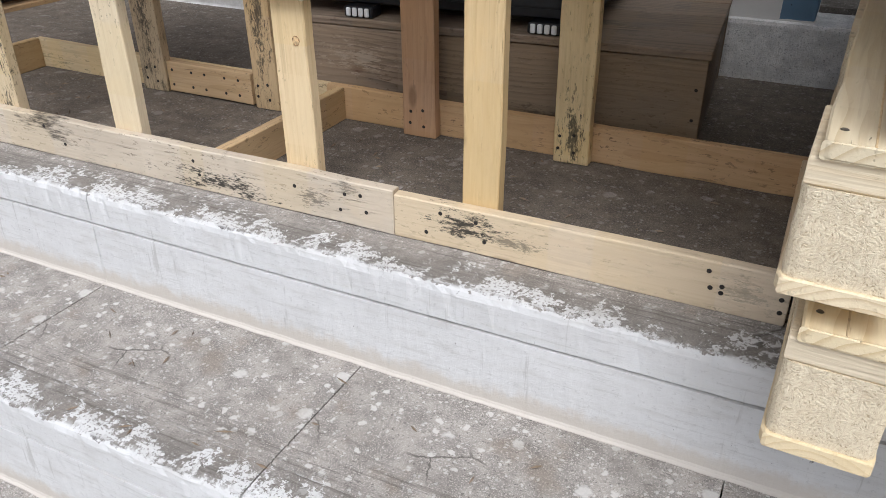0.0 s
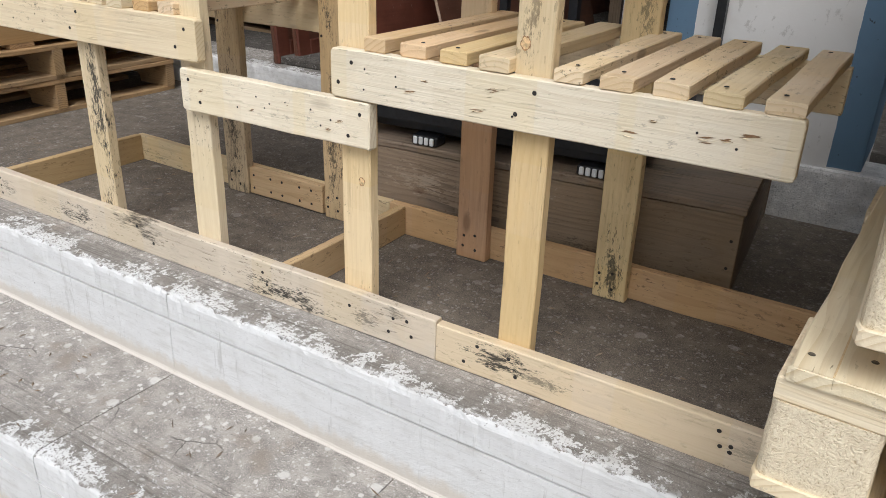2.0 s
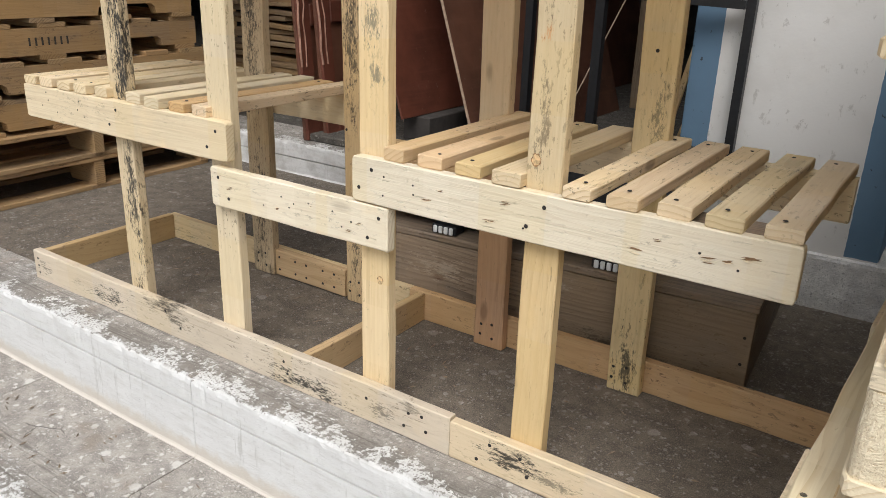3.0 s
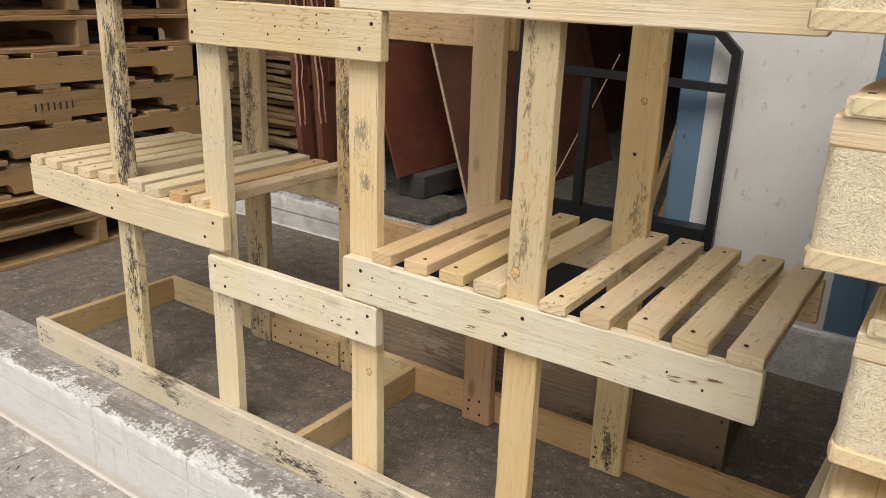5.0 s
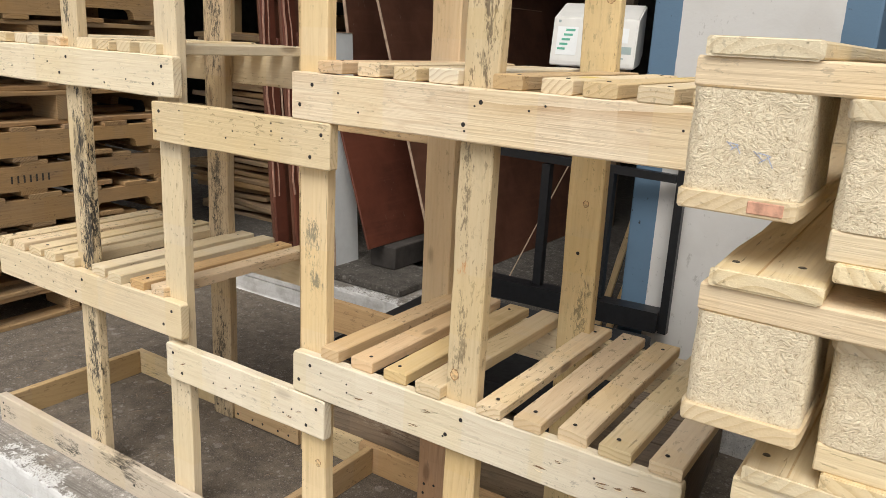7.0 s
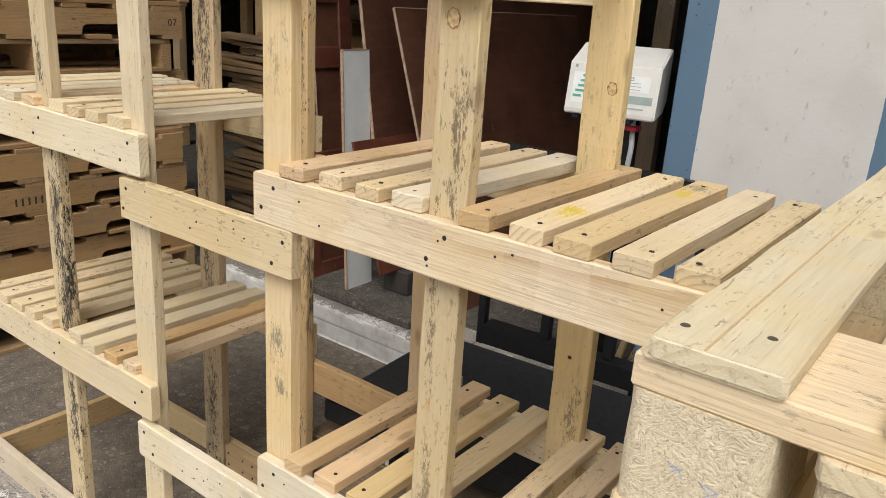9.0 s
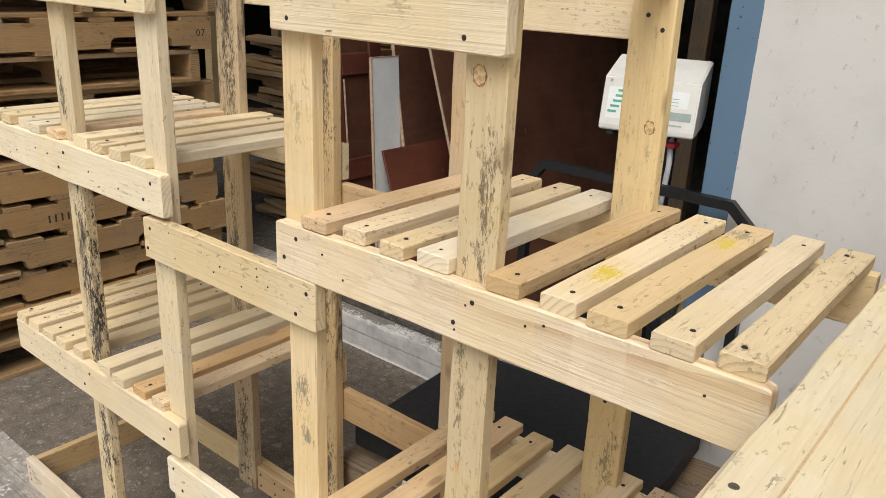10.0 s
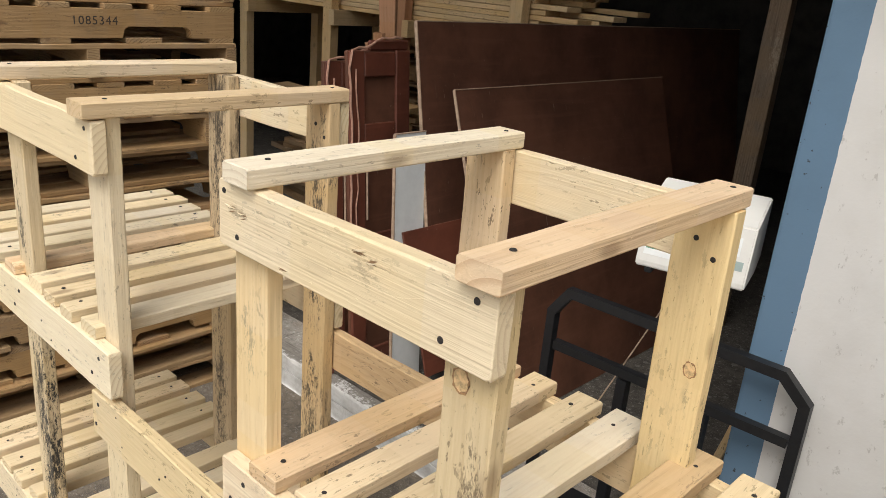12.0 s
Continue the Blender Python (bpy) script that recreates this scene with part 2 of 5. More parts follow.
pine_spotted = wood("mould_spotted_pine", (0.74, 0.60, 0.37), (0.50, 0.36, 0.19), mold=0.46, mold_scale=1.2, dirt=0.3)
pine_tan = wood("tan_pine", (0.63, 0.48, 0.28), (0.45, 0.315, 0.16), ring=0.5)
pine_pink = wood("pinkish_pine", (0.74, 0.58, 0.38), (0.55, 0.38, 0.21), ring=0.4, dirt=0.35, speck=0.9)
pine_rust = wood("rusty_pine", (0.58, 0.36, 0.20), (0.36, 0.19, 0.09), ring=0.6, dirt=0.4)
pine_salmon = wood("salmon_pine", (0.79, 0.61, 0.40), (0.55, 0.35, 0.20), ring=0.6, rings=24.0, speck=0.4, tear=0.3)
pine_red = wood("reddish_pine", (0.46, 0.25, 0.14), (0.29, 0.14, 0.07), ring=0.5, dirt=0.35)
pine_mouldy = wood("mouldy_pine", (0.62, 0.48, 0.29), (0.37, 0.24, 0.13), mold=0.6, mold_scale=0.6, dirt=0.45, patches=[(0.46, 0.004, 0.26, 0.034, MOULD, 0.86), (0.0, -0.004, 0.30, 0.034, MOULD, 0.82), (-0.50, 0.0, 0.20, 0.034, MOULD, 0.85)])
post_a_wood = wood("black_streaked_pine", (0.72, 0.59, 0.38), (0.44, 0.31, 0.16), mold=0.5, mold_scale=0.6, dirt=0.4, patches=[(0.06, 0.012, 0.32, 0.034, MOULD, 0.96), (-0.38, 0.012, 0.22, 0.030, MOULD, 0.94), (-0.02, 0.018, 0.22, 0.030, MOULD, 0.9), (-0.12, 0.016, 0.16, 0.036, MOULD, 0.92), (0.44, -0.01, 0.10, 0.016, MOULD, 0.8), (-0.62, 0.0, 0.05, 0.03, MOULD, 0.8)])
top_rail_wood = wood("stroked_pale_pine", (0.82, 0.73, 0.55), (0.63, 0.50, 0.33), ring=0.3, speck=0.35, stain=0.08, dirt=0.1, knots=0.1, tear=0.15, patches=[(0.045, 0.005, 0.035, 0.03, (0.30, 0.22, 0.13), 0.55), (-0.16, 0.008, 0.03, 0.012, (0.22, 0.16, 0.09), 0.6)])
pallet_old = wood("used_pallet_wood", (0.45, 0.30, 0.15), (0.22, 0.13, 0.06), dirt=0.6, mold=0.45, stain=0.4)
deck_wood = wood("pallet_deck_wood", (0.80, 0.69, 0.47), (0.60, 0.46, 0.26), ring=0.8, rings=26.0, knots=0.3, speck=0.5)
pallet_new = wood("new_pallet_wood", (0.80, 0.69, 0.49), (0.62, 0.48, 0.29), ring=0.45, knots=0.3, speck=0.5)
crate_wood = wood("weathered_crate_wood", (0.31, 0.235, 0.165), (0.085, 0.062, 0.044), dirt=0.55, ring=0.85, stain=0.35, rings=30.0, patches=[(-0.25, 0.03, 0.12, 0.04, (0.48, 0.40, 0.30), 0.5), (0.2, -0.05, 0.16, 0.03, (0.08, 0.06, 0.04), 0.7), (0.05, 0.06, 0.08, 0.02, (0.50, 0.43, 0.34), 0.5)])
scrap_wood = wood("weathered_scrap_wood", (0.40, 0.28, 0.16), (0.19, 0.12, 0.065), dirt=0.5, mold=0.4)
lumber = wood("shaded_lumber", (0.70, 0.52, 0.29), (0.46, 0.31, 0.15), dirt=0.35)


def chip_block():
    """Flat straw-like chips, each patch of them lying at its own angle."""
    m = Nodes("pressed_chip_block", 0.9)
    p = m.coord()
    p = m.vmath("ADD", p, m.vmath("MULTIPLY", m.node("TexNoise", 1, Vector=p, Scale=70.0), (0.012, 0.012, 0.012)))
    col, relief = (0.78, 0.66, 0.455), 0.0
    for k, (size, axis) in enumerate(((75.0, (0.7, 0.7, 0.15)), (120.0, (0.6, -0.75, 0.2)))):
        cell = m.tree.nodes.new("ShaderNodeTexVoronoi")
        m.put(cell.inputs["Vector"], m.vmath("MULTIPLY", p, (1.0, 1.0, 1.6)))
        cell.inputs["Scale"].default_value = size
        tone = m.split(cell.outputs["Color"])
        turn = m.tree.nodes.new("ShaderNodeVectorRotate")
        m.put(turn.inputs["Vector"], p)
        turn.inputs["Axis"].default_value = axis
        m.put(turn.inputs["Angle"], m.math("MULTIPLY", tone[0], 6.28))
        straw = m.noise(m.vmath("MULTIPLY", turn.outputs[0], (60, 430, 430)), 1.0, 3.0, 0.65)
        col = m.mix(m.math("MULTIPLY", m.step(straw, 0.48, 0.60), (0.9, 0.75)[k]), col, (0.89, 0.79, 0.58))
        col = m.mix(m.math("MULTIPLY", m.math("SUBTRACT", 1.0, m.step(straw, 0.33, 0.42)), (0.8, 0.55)[k]), col, (0.42, 0.31, 0.17))
        col = m.mix(m.math("MULTIPLY", tone[1], 0.18), col, (0.60, 0.47, 0.30))
        relief = m.math("ADD", relief, straw)
    col = m.mix(m.math("MULTIPLY", m.step(m.noise(p, 35.0, 5.0), 0.55, 0.75), 0.2), col, (0.40, 0.29, 0.15))
    m.color(col)
    m.bump(relief, 0.0024, 0.85)
    return m.mat


chips = chip_block()


def concrete(name, base, spots=0.0, stain=0.5, contrast=1.0):
    m = Nodes(name, 0.88)
    p = m.coord()
    fine, mid, big = m.noise(p, 160.0, 4.0, 0.7), m.noise(p, 22.0, 5.0, 0.65), m.noise(p, 3.1, 4.0, 0.6)
    col = m.mix(m.step(mid, 0.36, 0.64), tuple((1 - 0.4 * contrast) * c for c in base), tuple((1 + 0.3 * contrast) * c for c in base))
    col = m.mix(m.math("MULTIPLY", m.step(big, 0.42, 0.7), stain), col, tuple(0.5 * c for c in base))
    col = m.mix(m.math("MULTIPLY", m.step(fine, 0.5, 0.8), 0.4), col, tuple(0.45 * c for c in base))
    grit = m.noise(p, 420.0, 2.0, 0.6)
    col = m.mix(m.math("MULTIPLY", m.step(grit, 0.52, 0.62), 0.7), col, tuple(min(0.7, 1.7 * c) for c in base))
    col = m.mix(m.math("MULTIPLY", m.step(m.noise(p, 300.0, 3.0), 0.58, 0.70), 0.55), col, tuple(0.4 * c for c in base))
    pits = m.step(m.noise(p, 190.0, 4.0, 0.65), 0.60, 0.635)
    col = m.mix(m.math("MULTIPLY", pits, 0.65), col, tuple(0.28 * c for c in base))
    # drops of paint and lime, and aggregate
    warp = m.vmath("ADD", p, m.vmath("MULTIPLY", m.node("TexNoise", 1, Vector=p, Scale=75.0, Detail=4.0), (0.016, 0.016, 0.016)))
    for scale, lo, keep, amount in ((19.0, 0.17, 0.78, 0.85 * spots), (48.0, 0.2, 0.66, 0.85 * spots), (120.0, 0.24, 0.62, 0.65 * spots + 0.08)):
        v = m.tree.nodes.new("ShaderNodeTexVoronoi")
        m.put(v.inputs["Vector"], warp)
        v.inputs["Scale"].default_value = scale
        pick = m.step(m.split(v.outputs["Color"])[0], keep, keep + 0.02)
        dot = m.math("MULTIPLY", pick, m.math("SUBTRACT", 1.0, m.step(v.outputs["Distance"], lo, lo + 0.12)))
        col = m.mix(m.math("MULTIPLY", dot, amount), col, (0.62, 0.60, 0.56))
    m.color(col)
    m.bump(m.math("ADD", m.math("ADD", fine, m.math("MULTIPLY", mid, 1.2)), m.math("MULTIPLY", grit, 0.7)), 0.003, 0.7)
    return m


floor_mat = concrete("dark_terrace_concrete", (0.156, 0.130, 0.101), 0.25, 0.5, 0.75).mat
# dusty store floor, its base colour lowered to carry the room's shade
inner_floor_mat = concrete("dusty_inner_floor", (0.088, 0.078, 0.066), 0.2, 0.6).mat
yard_mat = concrete("yard_concrete", (0.28, 0.26, 0.24), 0.3).mat


def painted_step(name, soil_shade):
    """Concrete step, its nose and riser limewashed; the paint is worn off along the edge. Local y and z are 0 at the nose."""
    m = concrete(name, (0.335, 0.308, 0.275), 1.0, 0.35, 0.65)
    p = m.coord()
    x, y, z = m.split(p)[:3]
    rag = m.noise(p, 26.0, 7.0, 0.72)
    fine = m.noise(p, 110.0, 5.0, 0.75)
    flake = m.noise(m.vmath("MULTIPLY", p, (40, 75, 75)), 1.0, 6.0, 0.7)
    # paint on the riser and, in flakes, a hand's breadth onto the tread
    on_top = m.step(m.math("ADD", z, 0.006), 0.0, 0.005)
    reach = m.step(m.math("SUBTRACT", m.math("ADD", m.math("MULTIPLY", m.noise(p, 85.0, 6.0, 0.72), 0.9), m.math("MULTIPLY", rag, 0.7)), m.math("ADD", m.math("MULTIPLY", y, 3.2), m.math("MULTIPLY", m.step(m.noise(p, 8.0, 3.0), 0.38, 0.62), 0.22))), 0.60, 0.635)
    edge = m.math("ADD", m.math("MULTIPLY", m.math("ABSOLUTE", z), 24.0), m.math("MULTIPLY", fine, -0.25))
    chip = m.step(m.math("SUBTRACT", m.math("ADD", m.math("MULTIPLY", rag, 0.75), m.math("MULTIPLY", flake, 0.45)), edge), 0.63, 0.66)
    reach = m.math("MULTIPLY", reach, m.math("SUBTRACT", 1.0, m.math("MULTIPLY", m.math("SUBTRACT", 1.0, m.step(m.noise(p, 210.0, 3.0, 0.6), 0.40, 0.46)), 0.8)))
    paint = m.math("ADD", m.math("MULTIPLY", on_top, reach), m.math("MULTIPLY", m.math("SUBTRACT", 1.0, on_top), m.math("SUBTRACT", 1.0, chip)))
    paint = m.math("MULTIPLY", paint, m.math("SUBTRACT", 1.0, m.step(y, 0.10, 0.11)))
    base = m.bsdf.inputs["Base Color"].links[0].from_socket
    # a dusty darker band where feet miss the nosing
    band = m.math("SUBTRACT", 1.0, m.step(m.math("ADD", y, m.math("MULTIPLY", m.math("SUBTRACT", rag, 0.5), 0.12)), 0.045, 0.10))
    base = m.mix(m.math("MULTIPLY", band, 0.55), base, (0.165, 0.15, 0.13))
    base = m.mix(m.math("MULTIPLY", m.step(m.noise(p, 5.0, 6.0, 0.7), 0.48, 0.68), 0.35), base, (0.20, 0.18, 0.155))
    base = m.mix(m.math("MULTIPLY", m.step(m.noise(p, 6.5, 5.0, 0.65), 0.52, 0.66), 0.4), base, (0.25, 0.195, 0.14))
    streak = m.noise(m.vmath("MULTIPLY", p, (2.5, 110, 0)), 1.0, 4.0, 0.65)
    base = m.mix(m.math("MULTIPLY", m.math("MULTIPLY", m.step(streak, 0.50, 0.66), m.math("SUBTRACT", 1.0, m.step(y, 0.12, 0.16))), 0.6), base, (0.10, 0.088, 0.074))
    # hairline cracks
    crack = m.tree.nodes.new("ShaderNodeTexVoronoi")
    crack.feature = "DISTANCE_TO_EDGE"
    m.put(crack.inputs["Vector"], m.vmath("ADD", m.vmath("MULTIPLY", p, (1, 1, 0)), m.vmath("MULTIPLY", m.node("TexNoise", 1, Vector=p, Scale=14.0, Detail=5.0), (0.09, 0.09, 0.0))))
    crack.inputs["Scale"].default_value = 3.4
    hair = m.math("MULTIPLY", m.math("SUBTRACT", 1.0, m.step(crack.outputs["Distance"], 0.003, 0.010)), m.step(m.noise(p, 4.5, 2.0), 0.48, 0.56))
    base = m.mix(m.math("MULTIPLY", hair, 0.7), base, (0.07, 0.062, 0.052))
    white = m.mix(m.math("MULTIPLY", m.step(m.noise(m.vmath("MULTIPLY", p, (3, 3, 16)), 4.0, 5.0), 0.45, 0.75), 0.45), (0.68, 0.675, 0.655), (0.50, 0.48, 0.44))
    white = m.mix(m.math("MULTIPLY", m.step(m.noise(m.vmath("MULTIPLY", p, (60, 24, 9)), 1.0, 6.0, 0.7), 0.66, 0.74), 0.6), white, (0.33, 0.32, 0.30))
    white = m.mix(m.math("MULTIPLY", m.step(fine, 0.56, 0.66), 0.4), white, (0.42, 0.41, 0.39))
    white = m.mix(m.math("MULTIPLY", m.step(m.noise(m.vmath("MULTIPLY", p, (9, 9, 170)), 1.0, 4.0, 0.7), 0.56, 0.64), 0.35), white, (0.46, 0.45, 0.42))
    white = m.mix(m.math("MULTIPLY", m.step(m.noise(m.vmath("MULTIPLY", p, (38, 10, 3)), 1.0, 5.0, 0.7), 0.60, 0.68), 0.45), white, (0.36, 0.345, 0.31))
    # grey patches of dirt; strong on the sill, where they also stand for shade
    white = m.mix(m.math("MULTIPLY", m.step(m.noise(p, 9.0, 6.0, 0.7), 0.40, 0.66), soil_shade), white, (0.30, 0.28, 0.25))
    pit = m.step(m.noise(m.vmath("MULTIPLY", p, (70, 70, 45)), 1.0, 4.0, 0.6), 0.70, 0.73)
    white = m.mix(m.math("MULTIPLY", pit, 0.85), white, (0.16, 0.145, 0.125))
    low = m.step(m.math("ADD", m.math("MULTIPLY", z, -1.0), m.math("MULTIPLY", rag, 0.07)), 0.185, 0.215)
    white = m.mix(m.math("MULTIPLY", low, 0.85), white, (0.57, 0.515, 0.44))
    m.color(m.mix(paint, base, white))
    m.bump(m.math("ADD", m.math("ADD", fine, m.math("MULTIPLY", rag, 1.2)), m.math("MULTIPLY", paint, 0.8)), 0.003, 0.45)
    return m.mat


step_mat = painted_step("limewashed_step", 0.12)
# darker copy of the step limewash, greyed for dirt and for shade
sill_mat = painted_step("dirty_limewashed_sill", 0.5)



def wall_paint(name, blue_left, blue_right, low):
    """Off-white limewash with painted blue bands near both edges; blue_left and blue_right are local x limits."""
    m = Nodes(name, 0.85)
    p = m.coord()
    x, y, z = m.split(p)[:3]
    n1, n2, n3 = m.noise(p, 5.0, 5.0), m.noise(p, 40.0, 4.0), m.noise(p, 140.0, 3.0)
    white = m.mix(m.math("MULTIPLY", m.step(n1, 0.42, 0.72), 0.4), (0.64, 0.63, 0.605), (0.50, 0.48, 0.445))
    white = m.mix(m.math("MULTIPLY", m.step(m.noise(m.vmath("MULTIPLY", p, (34, 34, 20)), 1.0, 6.0, 0.75), 0.595, 0.66), 0.5), white, (0.32, 0.30, 0.27))
    blue = m.mix(m.math("MULTIPLY", m.step(n1, 0.4, 0.75), 0.5), (0.115, 0.195, 0.285), (0.085, 0.14, 0.20))
    blue = m.mix(m.step(m.noise(p, 55.0, 3.0), 0.70, 0.74), blue, (0.04, 0.05, 0.06))
    wob = m.math("MULTIPLY", m.math("SUBTRACT", n2, 0.5), 0.005)
    xe = m.math("ADD", x, wob)
    f = m.math("MAXIMUM", m.math("LESS_THAN", xe, blue_left), m.math("GREATER_THAN", xe, blue_right))
    f = m.math("MULTIPLY", f, m.math("GREATER_THAN", m.math("ADD", z, wob), low))
    m.color(m.mix(f, white, blue))
    m.bump(m.math("ADD", m.math("ADD", m.math("MULTIPLY", n1, 0.6), m.math("MULTIPLY", n2, 0.5)), m.math("MULTIPLY", n3, 0.35)), 0.0025, 0.4)
    return m.mat


def plain(name, color, rough=0.6, metal=0.0, scale=30.0, vary=0.25, depth=0.0006):
    m = Nodes(name, rough, metal)
    p = m.coord()
    n = m.noise(p, scale, 5.0, 0.65)
    m.color(m.mix(m.step(n, 0.35, 0.75), tuple(c * (1 + vary) for c in color), tuple(c * (1 - vary) for c in color)))
    m.rough(m.math("ADD", rough - 0.08, m.math("MULTIPLY", n, 0.16)))
    m.bump(n, depth, 0.5)
    return m.mat


screw_mat = plain("dark_screw_steel", (0.022, 0.018, 0.015), 0.75, 0.0, 200.0)
nail_steel = plain("dull_nail_steel", (0.10, 0.085, 0.06), 0.65, 0.3, 200.0)
black_steel = plain("black_painted_steel", (0.010, 0.0105, 0.012), 0.45, 0.0, 60.0)
black_rubber = plain("black_ribbed_platform", (0.014, 0.0145, 0.016), 0.7, 0.0, 80.0)
white_plastic = plain("off_white_plastic", (0.66, 0.65, 0.61), 0.4, 0.0, 12.0, 0.06)
label_white = plain("white_label", (0.75, 0.77, 0.76), 0.4, 0.0, 20.0, 0.04)
label_grey = plain("grey_green_label", (0.30, 0.37, 0.35), 0.4, 0.0, 20.0, 0.1)
label_green = plain("green_print", (0.10, 0.38, 0.26), 0.4, 0.0, 20.0, 0.1)
ink = plain("stencil_ink", (0.035, 0.028, 0.022), 0.8, 0.0, 180.0, 0.5)
blue_ink = plain("faded_blue_ink", (0.36, 0.40, 0.50), 0.8, 0.0, 500.0, 0.6)
red_dab = plain("faded_red_dab", (0.55, 0.30, 0.20), 0.8, 0.0, 120.0, 0.3)
red_plastic = plain("red_plastic", (0.55, 0.03, 0.05), 0.4)
cable_grey = plain("grey_cable", (0.42, 0.42, 0.44), 0.5)
# near-black walls and ceiling: the store's shade is put into their colour
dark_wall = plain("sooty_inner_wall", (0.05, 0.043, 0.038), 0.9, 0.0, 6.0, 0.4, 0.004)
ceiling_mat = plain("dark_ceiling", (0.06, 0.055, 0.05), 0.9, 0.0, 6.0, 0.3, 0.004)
plaster = plain("limewashed_plaster", (0.6, 0.59, 0.57), 0.88, 0.0, 7.0, 0.15, 0.004)


def scuffed(name, color, rough):
    """Old stained plywood: cloudy colour, rubbed streaks, chips and pale scratches."""
    m = Nodes(name, rough)
    p = m.coord()
    cloud = m.noise(p, 4.0, 5.0, 0.65)
    col = m.mix(m.step(cloud, 0.35, 0.7), tuple(1.3 * c for c in color), tuple(0.7 * c for c in color))
    col = m.mix(m.math("MULTIPLY", m.step(m.noise(m.vmath("MULTIPLY", p, (9, 3, 40)), 1.0, 4.0), 0.5, 0.7), 0.3), col, tuple(1.6 * c + 0.01 for c in color))
    chip = m.step(m.noise(p, 46.0, 4.0, 0.7), 0.70, 0.73)
    col = m.mix(m.math("MULTIPLY", chip, 0.5), col, (0.34, 0.24, 0.17))
    scratch = m.math("MULTIPLY", m.step(m.noise(m.vmath("MULTIPLY", p, (30, 90, 14)), 1.0, 3.0), 0.69, 0.72), m.step(cloud, 0.5, 0.6))
    col = m.mix(m.math("MULTIPLY", scratch, 0.45), col, (0.40, 0.31, 0.24))
    m.color(col)
    m.rough(m.math("ADD", rough - 0.1, m.math("MULTIPLY", cloud, 0.25)))
    m.bump(m.math("SUBTRACT", cloud, chip), 0.0008, 0.5)
    return m.mat


red_board = scuffed("red_brown_board", (0.115, 0.036, 0.021), 0.45)
brown_board = scuffed("dark_brown_board", (0.108, 0.046, 0.028), 0.42)
peel_pink = plain("peeling_pink_edge", (0.36, 0.20, 0.14), 0.7, 0.0, 60.0)
pale_edge = plain("pale_board_edge", (0.38, 0.27, 0.19), 0.7, 0.0, 50.0)


# ---- building blocks ----
def link(name, mesh, material, parent=None, label=""):
    ob = new(name, mesh)
    if material and not mesh.materials:
        mesh.materials.append(material)
    if parent:
        ob.parent = parent
    if label:
        ob["label"] = label
    return ob


def part(name, bm, material, parent=None, label=""):
    mesh = bpy.data.meshes.new(name)
    bmesh.ops.recalc_face_normals(bm, faces=bm.faces)
    bm.to_mesh(mesh)
    bm.free()
    return link(name, mesh, material, parent, label)


def thing(name, label, category, group="", kind="", at=(0, 0, 0)):
    ob = new(name)
    ob.location = at
    return tagged(ob, label, category, group, kind)


def add_box(bm, lo, hi, bevel=0.0, segments=1):
    m = Matrix.LocRotScale([(a + b) / 2 for a, b in zip(lo, hi)], None, [b - a for a, b in zip(lo, hi)])
    made = bmesh.ops.create_cube(bm, size=1.0, matrix=m)["verts"]
    if bevel:
        edges = {e for v in made for e in v.link_edges}
        bmesh.ops.bevel(bm, geom=list(edges), offset=bevel, segments=segments, affect="EDGES", profile=0.6)
    return bm


def block(name, lo, hi, material, parent=None, label="", bevel=0.003, segments=1):
    return part(name, add_box(bmesh.new(), lo, hi, bevel, segments), material, parent, label)


AXIS = {  # columns: where the board's length, width and thickness point
    "rail": Matrix(((1, 0, 0), (0, 0, -1), (0, 1, 0))).to_4x4(),
    "post": Matrix(((0, 1, 0), (0, 0, 1), (1, 0, 0))).to_4x4(),
    "slat": Matrix(((0, -1, 0), (1, 0, 0), (0, 0, 1))).to_4x4(),
    "end": Matrix(((0, 0, 1), (1, 0, 0), (0, 1, 0))).to_4x4(),
    "flat": Matrix.Identity(4),
}
BOARDS = {}


